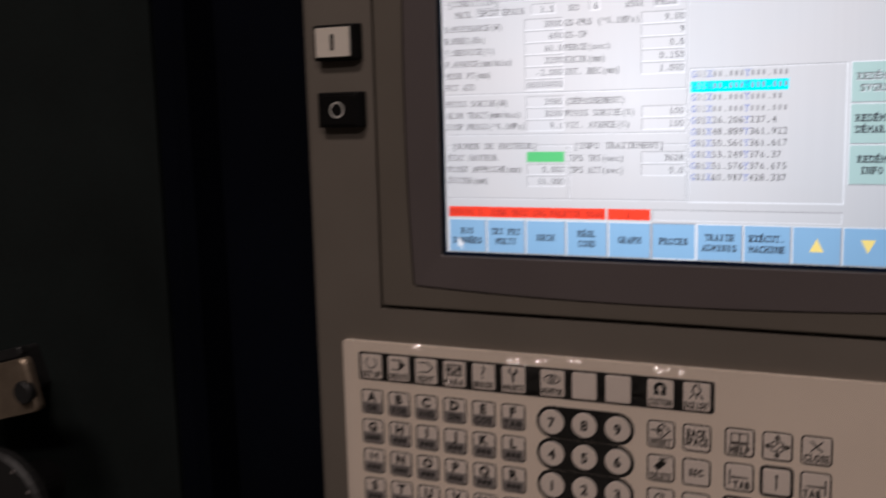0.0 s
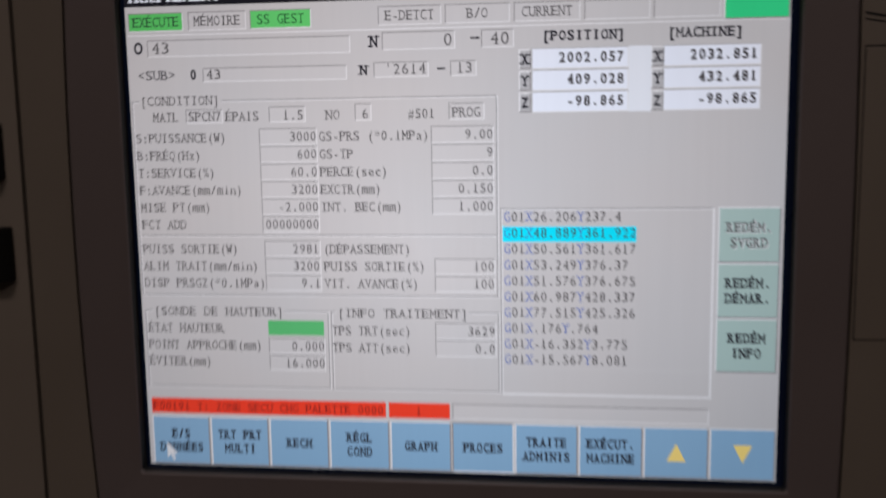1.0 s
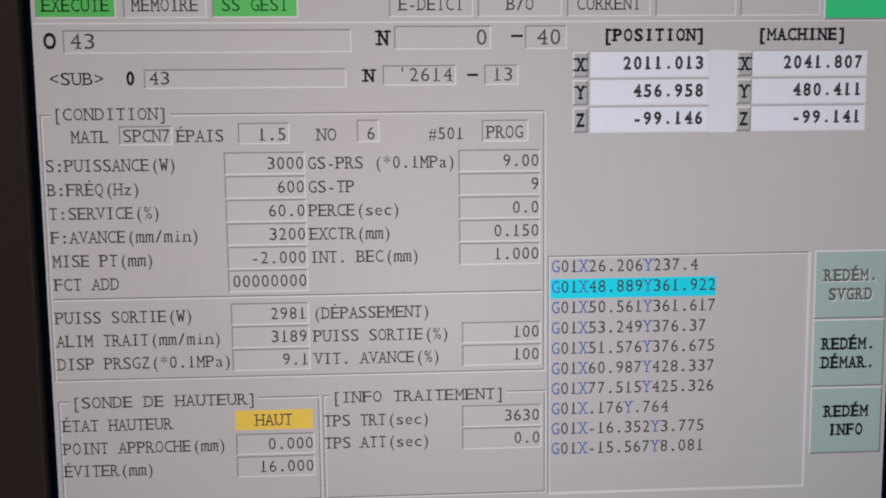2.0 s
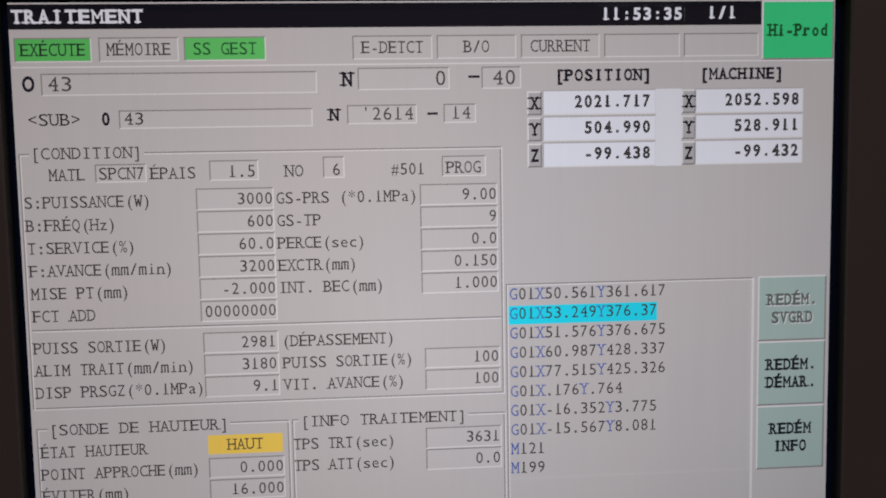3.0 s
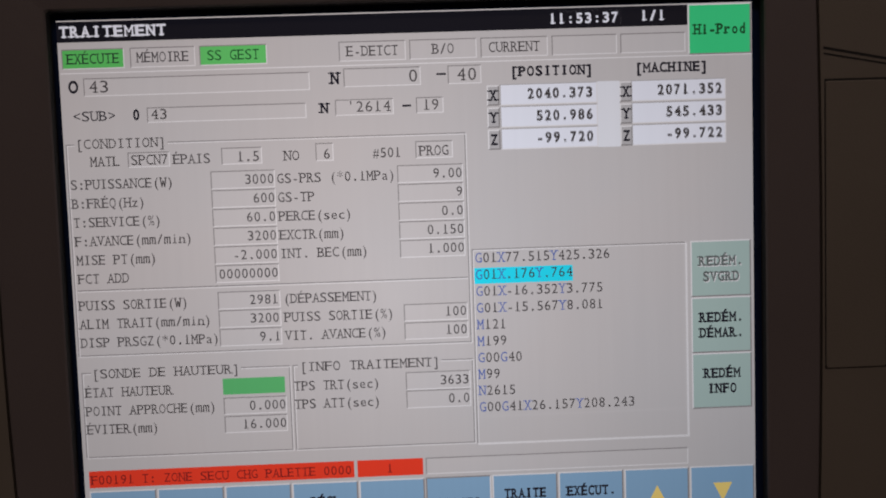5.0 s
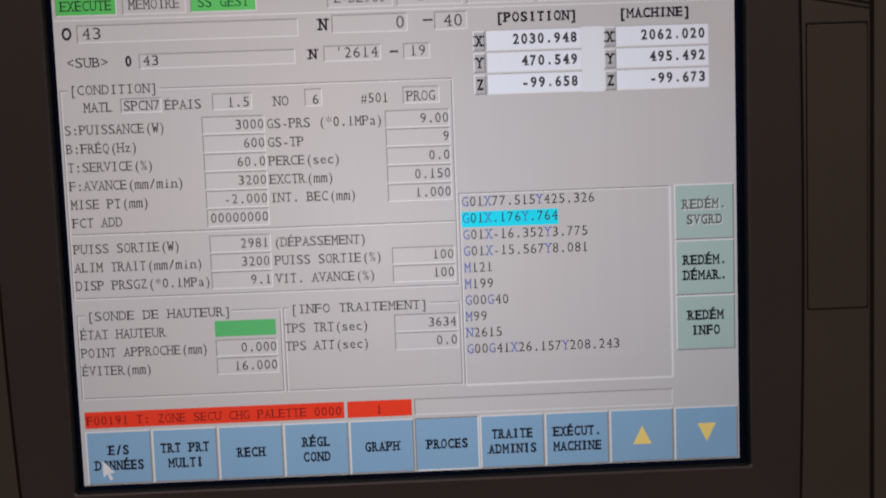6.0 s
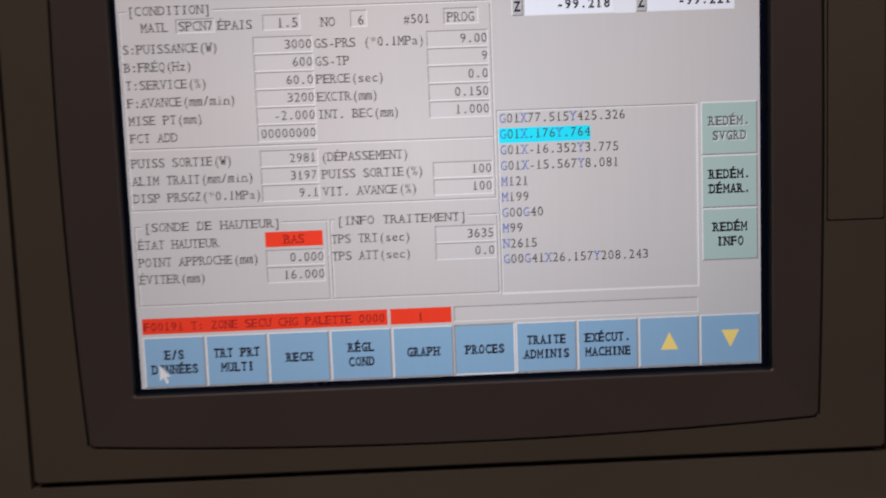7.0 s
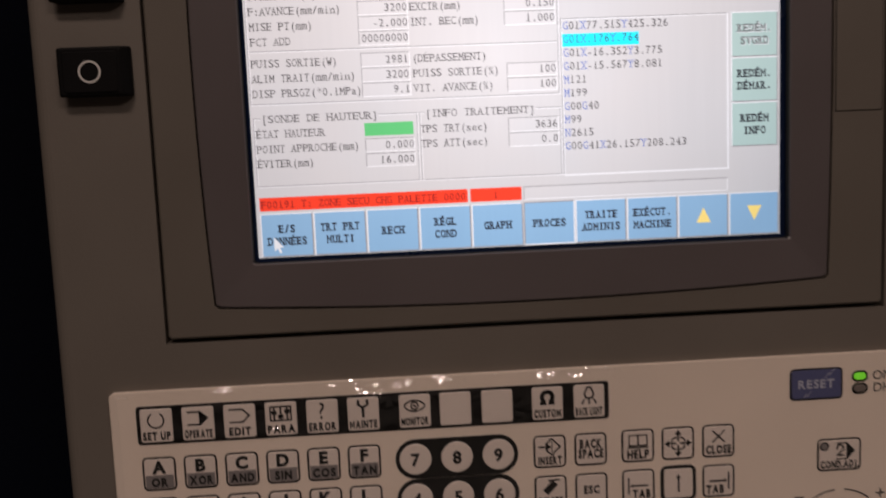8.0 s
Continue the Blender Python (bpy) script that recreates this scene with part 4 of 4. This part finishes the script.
def build_edit_keys():
    y, k = TOPY, 0.8

    def arrow(s, x0, z0, x1, z1, head=1.6):
        s.stroke([(x0, z0), (x1, z1)], 0.85, y)
        d = math.hypot(x1 - x0, z1 - z0)
        a, b = (x1 - x0) / d, (z1 - z0) / d
        s.face([(x1 + a * head, y, z1 + b * head), (x1 - b * head * 0.7, y, z1 + a * head * 0.7), (x1 + b * head * 0.7, y, z1 - a * head * 0.7)][::-1])
        s.face([(x1 + a * head, y, z1 + b * head), (x1 - b * head * 0.7, y, z1 + a * head * 0.7), (x1 + b * head * 0.7, y, z1 - a * head * 0.7)])
        return s
    rows = (-180.8, -200.6, -220.4)
    for c, x in enumerate((0.6, 20.2)):
        for r, z in enumerate(rows):
            ob, m = key(x, z, 15.6, 16.0, name="edit_key"), x + 7.8
            s = Shape()
            if (c, r) == (0, 0):
                s.stroke([(m - 1.8, z - 4.2), (m + 0.9, z - 1.6), (m + 4.9, z - 5.6), (m + 0.9, z - 9.6), (m - 1.8, z - 7.0)], k, y)
                s.stroke([(m + 1.0, z - 3.2), (m + 1.0, z - 8.0)], 0.5, y)
                arrow(s, m - 5.2, z - 5.6, m - 1.9, z - 5.6, 2.7)
                words(s, "INSERT", m, z - 14.0, 3.5, y, 2, squeeze=0.8, widest=11.2)
            elif (c, r) == (1, 0):
                words(s, "BACK", m, z - 7.2, 3.9, y, 2, widest=10.6)
                words(s, "SPACE", m, z - 12.0, 3.9, y, 2, widest=12.0)
            elif (c, r) == (0, 1):
                s.face([(m - 3.8, y, z - 7.0), (m - 1.4, y, z - 9.4), (m + 3.4, y, z - 4.6), (m + 1.0, y, z - 2.2)])
                s.stroke([(m - 1, z - 2.4), (m + 4, z - 2.0)], k, y)
                words(s, "DELETE", m, z - 14.2, 3.4, y, 2, squeeze=0.8, widest=11.2)
            elif (c, r) == (1, 1):
                words(s, "ESC", m, z - 9.8, 3.6, y, 2, widest=7.4)
            elif c == 0:
                s.stroke(arc(m, z - 6, 3.0, 40, 300), k, y).stroke(arc(m, z - 6, 1.4, 200, 460), k, y)
            else:
                s.rect(m - 4, z - 9, m + 4, z - 6.4, y)
            legend(ob, s)
    for c, x in enumerate((42.8, 62.2, 81.8)):
        for r, z in enumerate((-180.4, -200.2, -220.0)):
            thick = (c == 1 and r == 1) or r == 2
            ob, m = key(x - (0.8 if thick else 0), z + (0.8 if thick else 0), 15.8 + (1.6 if thick else 0), 16.2 + (1.6 if thick else 0), line=1.7 if thick else 0.9, name="cursor_key"), x + 7.9
            s, zc = Shape(), z - 8.0
            if (c, r) == (0, 0):
                s.ring(rounded(m - 4.6, z - 8.2, m + 4.6, z - 2.6, 0.3, 1), rounded(m - 4.0, z - 7.6, m + 4.0, z - 3.1, 0.3, 1), y)
                s.stroke([(m, z - 3), (m, z - 8)], k, y).stroke([(m - 4.8, z - 8.8), (m - 1, z - 8.8), (m, z - 9.4), (m + 1, z - 8.8), (m + 4.8, z - 8.8)], k, y)
                words(s, "HELP", m, z - 14.2, 3.9, y, 2, widest=10.6)
            elif (c, r) == (1, 0):
                for a, b in ((1, 1), (1, -1), (-1, 1), (-1, -1)):
                    s.stroke([(m + 3.2 * a, zc + 0.9 * b), (m + 2.6 * a, zc + 2.4 * b), (m + 0.9 * a, zc + 3.0 * b)], 0.7, y)
                for a, b in ((1, 0), (-1, 0), (0, 1), (0, -1)):
                    arrow(s, m + 1.2 * a, zc + 1.2 * b, m + 4.2 * a, zc + 4.2 * b, 2.5)
            elif (c, r) == (2, 0):
                s.stroke([(m - 2.8, z - 3.0), (m + 2.8, z - 8.4)], k, y).stroke([(m + 2.8, z - 3.0), (m - 2.8, z - 8.4)], k, y)
                words(s, "CLOSE", m, z - 14.0, 3.7, y, 2, widest=12.2)
            elif (c, r) == (0, 1):
                s.stroke([(m - 4.8, z - 4.2), (m - 4.8, z - 12)], k, y)
                arrow(s, m + 4.4, z - 8.0, m - 2.6, z - 8.0)
                words(s, "TAB", m + 1.4, z - 14.0, 3.8, y, 2, widest=8.6)
            elif (c, r) == (1, 1):
                arrow(s, m, z - 12, m, z - 5.4, 1.8)
            elif (c, r) == (2, 1):
                s.stroke([(m + 4.8, z - 4.2), (m + 4.8, z - 12)], k, y)
                arrow(s, m - 4.4, z - 8.0, m + 2.6, z - 8.0)
                words(s, "TAB", m - 1.8, z - 14.0, 3.8, y, 2, widest=8.6)
            else:
                dx, dz = ((-1, 0), (0, -1), (1, 0))[c]
                arrow(s, m - 3 * dx, zc - 3 * dz, m + 2.6 * dx, zc + 2.6 * dz, 1.8)
            legend(ob, s)


def build_reset_group():
    ob = key(124.6, -155.6, 26.0, 15.6, RESETBLUE, 0.9, 1.4, "reset_key", "dark blue glossy reset key")
    legend(ob, words(Shape(), "RESET", 137.4, -165.2, 3.9, KZ - 0.7, 1), RESETINK)
    # glints of the film over the key, painted as pale strokes
    s = Shape()
    for a, c, d in ((141.6, -160.6, 2.6), (143.6, -159.4, 3.6), (131.4, -169.6, 1.8), (133.0, -169.2, 2.4)):
        s.stroke([(a, c), (a + d * 0.8, c + d)], 0.35, KZ - 0.72)
    part("glint_stroke", s, RESETINK, ob, "pale diagonal strokes painted as the film's glints")
    for z, mat, t, lab in ((-160.7, LED_ON, "ON", "bright green lit indicator"), (-166.7, LED_OFF, "DH", "unlit grey indicator")):
        ob = part("indicator", Shape().plate(rounded(156.0, z - 1.75, 162.0, z + 1.75, 1.7, 5), KZ, KZ - 0.5, 0.4), mat, keyboard, lab)
        part("outline", Shape().ring(rounded(155.0, z - 2.75, 163.0, z + 2.75, 2.7, 5), rounded(156.0, z - 1.75, 162.0, z + 1.75, 1.7, 5), KZ - 0.15), PRINT, ob)
        part("legend", words(Shape(), t, 170.0, z - 2.0, 4.3, KZ - 0.15, 0), PRINT, ob)
    ob = key(138.2, -190.8, 21.8, 16.2, name="condition_key")
    s, y = Shape(), TOPY
    s.ring(circle(141.6, -194.4, 2.3, 16), circle(141.6, -194.4, 1.5, 16), y)
    part("lamp_print", Shape().face([(a, y, b) for a, b in circle(141.6, -194.4, 1.5, 16)]), KEYBAND, ob)
    s.stroke([(147.4, -193.2), (152.8, -193.2)], 0.6, y).stroke([(147.4, -201.0), (152.8, -201.0)], 0.6, y).stroke([(152.8, -193.2), (152.8, -201.0)], 0.6, y)
    s.face([(152.8, y, -201.4), (156.8, y, -197.1), (152.8, y, -192.8)])
    s.stroke(arc(149.4, -195.7, 1.6, 200, -30, 12), 0.75, y).stroke([(150.8, -196.4), (148.0, -199.2), (151.2, -199.2)], 0.75, y)
    words(s, "COND.ADJ.", 149.1, -205.2, 3.2, y, 2, widest=18.6)
    legend(ob, s)
    s, y = Shape(), KZ - 0.12
    s.stroke(arc(149.5, -240.0, 23.5, 96, 128), 0.7, y).stroke(arc(149.5, -240.0, 23.5, 52, 84), 0.7, y)
    s.rect(127.4, -219.9, 132.0, -219.1, y).rect(167.6, -219.9, 172.2, -219.1, y).rect(169.5, -221.8, 170.3, -217.2, y)
    part("dial_scale", s, PRINT, keyboard, "black printed dial scale")


build_function_row()
build_letter_keys()
build_number_keys()
build_edit_keys()
build_reset_group()


# ---- push buttons with square lenses ----
def build_push_button(x, z, cap_mat, sign):
    on = sign == "I"
    root = thing("push_button", "black square push button with an ivory face marked I" if on else "black square push button with a white ring mark", "button", "power buttons", (x / 1000, FRONT / 1000, (Z0 * 1000 + z) / 1000))
    s = Shape()
    base, front = rounded(-13.5, -10.8, 15.2, 11.0, 1.0, 3), rounded(-15.6, -10.6, 12.6, 10.8, 1.2, 3)
    face_ = rounded(-14.4, -9.6, 11.4, 9.8, 1.0, 3)
    s.bridge([(x, 0, z) for x, z in base], [(x, -1.6, z) for x, z in base]).bridge([(x, -1.6, z) for x, z in base], [(x, -5.4, z) for x, z in front])
    s.bridge([(x, -5.4, z) for x, z in front], [(x, -6.4, z) for x, z in face_]).face([(x, -6.4, z) for x, z in face_])
    part("housing", s, BUTTON, root)
    if on:
        s = Shape()
        s.plate(rounded(-13.6, -8.7, 10.2, 9.0, 0.7, 3), -6.2, -7.2, 0.4)
        cap = part("cap", s, BUTTONCAP, root, "ivory square cap")
        part("mark", Shape().face([(x, -7.35, z) for x, z in rounded(-3.1, -4.9, -0.6, 5.1, 1.1, 4)]), PRINT, cap)
    else:
        s = Shape()
        s.plate(rounded(-13.4, -9.0, 10.6, 8.8, 1.4, 3), -6.2, -7.0, 0.6)
        cap = part("cap", s, BUTTON, root)
        part("mark", Shape().ring([(-1.6 + a, b) for a, b in circle(0, 0, 4.9, 30)], [(-1.6 + a, b) for a, b in circle(0, 0, 4.0, 30)], -7.2), BUTTONINK, cap)
    return root


build_push_button(-188.6, 35.4, BUTTONCAP, "I")
build_push_button(-187.4, -5.2, BUTTON, "O")


# ---- clear protective film, wrinkled along its curled upper edge ----
FOLDS = ((-80, 9, 1.0), (-104, 3, 0.6), (-146, 6, 0.7), (-187, 5, 0.8), (-58, 3, 0.8), (-36, 3, 0.7), (3, 4, 0.8), (27, 3, 0.7))     # centre, reach and height of the creases


# sharp creases of the film: x and z of the middle, length, lean in degrees, height
CREASES = ((-188, -151, 6, 4, 1.0), (-144, -151.5, 14, -4, 1.5), (-110, -151, 5, 6, 1.0), (-92, -152, 6, 4, 1.1), (-73, -156.5, 18, -3, 2.2), (-74, -153, 9, 4, 1.3),
           (-119, -171, 9, 2, 1.1), (-134, -174, 13, 3, 1.0), (-155, -176, 12, -2, 1.0), (-61, -154, 14, 5, 2.0), (-42, -153, 10, -2, 1.7), (-17, -151.5, 6, 3, 1.0),
           (8, -153.5, 11, 4, 1.8), (21, -154, 9, -3, 1.8), (34, -151.5, 6, 2, 1.1))


def crease_lift(x, z):
    """A small fold: its lower side swells gently, its upper side falls off as a flat facet."""
    out = 0.0
    for cx, cz, long, lean, tall in CREASES:
        dx, dz = x - cx, z - cz
        if abs(dx) < long and abs(dz) < long:
            c, d = math.cos(radians(lean)), math.sin(radians(lean))
            along, over = dx * c + dz * d, dz * c - dx * d + 0.16 * math.sin(dx * 0.8 + cx)
            steep = 0.70 + 0.13 * math.sin(dx * 1.3 + cx)
            rise = max(0.0, tall - steep * over) if over > 0 else tall * math.exp(-(over / 2.2) ** 2)
            out = max(out, rise * max(0.0, 1 - (2 * along / long) ** 2) ** 0.5)
    return out


def build_film():
    s = Shape()
    nx = 640
    x0, x1, low, edge, top = -190.0, 228.0, -315.0, -178.0, -149.4
    zs = [low + (edge - low) * k / 30 for k in range(30)] + [edge + (top - edge) * k / 52 for k in range(53)]
    nz = len(zs) - 1
    pts = []
    for z in zs:
        row, t = [], max(0.0, (z - edge) / (top - edge))
        for i in range(nx + 1):
            x = x0 + (x1 - x0) * i / nx
            crest = max(0.0, -0.05 + 2.0 * noise.noise((x * 0.10, 4.0, 0.0))) + 0.12 * abs(noise.noise((x * 0.21, 7.0, 0.0)))
            drop = max(0.0, (t - 0.88) / 0.12)
            calm = 1.0 if x < 44 else max(0.12, 1 - (x - 44) / 16)
            crumple = sum(a * math.exp(-((x - c) / w) ** 2) for c, w, a in FOLDS) * max(0.0, 0.75 + 1.3 * noise.noise((x * 0.14, z * 0.05, 13.0)))
            fold = t ** 2 * (1 - max(0.0, (t - 0.66) / 0.34) ** 2)
            patch = max(0.0, noise.noise((x * 0.035, z * 0.06, 21.0)) - 0.12)
            lift = 0.35 + crease_lift(x, z) + calm * 1.3 * crest * t ** 2 * (1 - drop ** 1.6) + 3.0 * crumple * fold + 0.25 * calm * noise.noise((x * 0.16, z * 0.16, 3.0)) + calm * (0.05 + 2.4 * patch * min(1.0, 2.5 * t)) * noise.noise((x * 0.4, z * 0.4, 9.0))
            row.append((x, KZ - 0.95 - max(0.0, lift), z))
        pts.append(row)
    for j in range(nz):
        for i in range(nx):
            s.face([pts[j][i], pts[j][i + 1], pts[j + 1][i + 1], pts[j + 1][i]])
    ob = new("protective_film", s.mesh("protective_film", FILM))
    for p in ob.data.polygons:
        p.use_smooth = True
    return tagged(ob, "clear wrinkled plastic film with glints over the keyboard", "film")


film_sheet = build_film()
film_sheet.location = (0, 0, Z0)


# ---- dark machine flank beside the console ----
def build_curtain(name, xa, xb, mat, text, kind):
    """A hanging sheet with soft folds; one deep fold runs down beside the console."""
    s, pts = Shape(), []
    n = int((xb - xa) / 9)
    for i in range(n + 1):
        x = xa + (xb - xa) * i / n
        pts.append((x, 120 + 9 * math.sin(x * 0.021) + 14 * noise.noise((x * 0.008, 2.0, 0.0)) + 60 * math.exp(-((x + 392) / 12) ** 2)))
    front, back = [(x, y) for x, y in pts], [(x, y + 4) for x, y in pts]
    for (x0, y0), (x1, y1) in zip(front, front[1:]):
        s.face([(x0, y0, -1400), (x1, y1, -1400), (x1, y1, 900), (x0, y0, 900)])
    for (x0, y0), (x1, y1) in zip(back, back[1:]):
        s.face([(x1, y1, -1400), (x0, y0, -1400), (x0, y0, 900), (x1, y1, 900)])
    ob = new(name, s.mesh(name, mat))
    ob.location = (0, 0, Z0)
    return tagged(ob, text, kind)


build_curtain("machine_flap", -1400, -440, FLAP, "charcoal hanging machine flap with faint folds", "flap")
build_curtain("machine_curtain", -436, -140, CURTAIN, "blue-black hanging machine curtain with a deep vertical fold", "curtain")


def build_clamp():
    root = thing("metal_bracket", "worn bare metal bracket with a black screw head", "bracket", at=(-0.575, 0.05, Z0 - 0.229))
    root.rotation_euler = (0, radians(-15), 0)
    s = Shape()
    s.plate(rounded(-70, -34, 40, 14, 6, 4), 8, 0, 2.0)
    part("plate", s, STEEL, root)
    s = Shape()
    s.plate(rounded(-70, 16, 36, 24, 2, 2), 10, 2, 1.5)
    part("upper_rail", s, KNOB, root, "dark upper rail")
    s = Shape()
    s.plate(rounded(-66, -20, -20, 22, 3, 2), 110, 7, 1)
    part("stem", s, KNOB, root)
    s = Shape()
    s.plate(circle(32, -15, 10, 24), 2, -5, 1.2)
    part("screw_head", s, KNOB, root, "black round screw head")
    return root


build_clamp()


def build_hand_knob():
    root = thing("hand_knob", "black round hand knob with glints painted as greyish marks", "knob", at=(-0.586, 0.045, Z0 - 0.350))
    s = Shape()
    s.plate(circle(0, 0, 58, 40), 12, 0, 4)
    part("wheel", s, KNOB, root)
    part("stem", Shape().plate(circle(-20, 0, 22, 24), 105, 11, 1), KNOB, root)
    # the knob's glints, painted as short greyish marks near its rim
    s = Shape()
    for i in range(14):
        a = 2 * math.pi * i / 14 + 0.1
        s.stroke([(50 * math.cos(a), 50 * math.sin(a)), (52.2 * math.cos(a), 52.2 * math.sin(a))], 2.6, -0.3)
    part("glint_mark", s, KEYBAND, root, "greyish marks painted as glints")
    return root


build_hand_knob()


# ---- what changes on the display: strips scroll to the next reading ----
def motions():
    def steps(keys, at_state):
        """Rests at each state and passes to the next within one picture."""
        rows = {0: at_state(keys[0][1])}
        for (_, old), (t, now) in zip(keys, keys[1:]):
            f = round(t * FPS)
            for d, k in ((-2, old), (-1, old), (0, now), (1, now)):
                rows[f + d] = at_state(k)
        rows[8 * FPS] = at_state(keys[-1][1])
        return [(f / FPS, rows[f]) for f in sorted(rows) if 0 <= f <= 8 * FPS]

    for ob, line, keys in REELS:
        walk(ob, steps(keys, lambda k: pose(0, 0, k * line / 1000)))
    for ob, place, turn, keys in DRUMS:
        walk(ob, steps(keys, lambda k: pose(*place, -k * turn)))
    for ob in MARKERS:
        walk(ob, steps([(0, 0), (2.6, 1), (3.2, 0), (4.4, 5)], lambda k: pose(-0.00274 * k, 0, 0)))


motions()
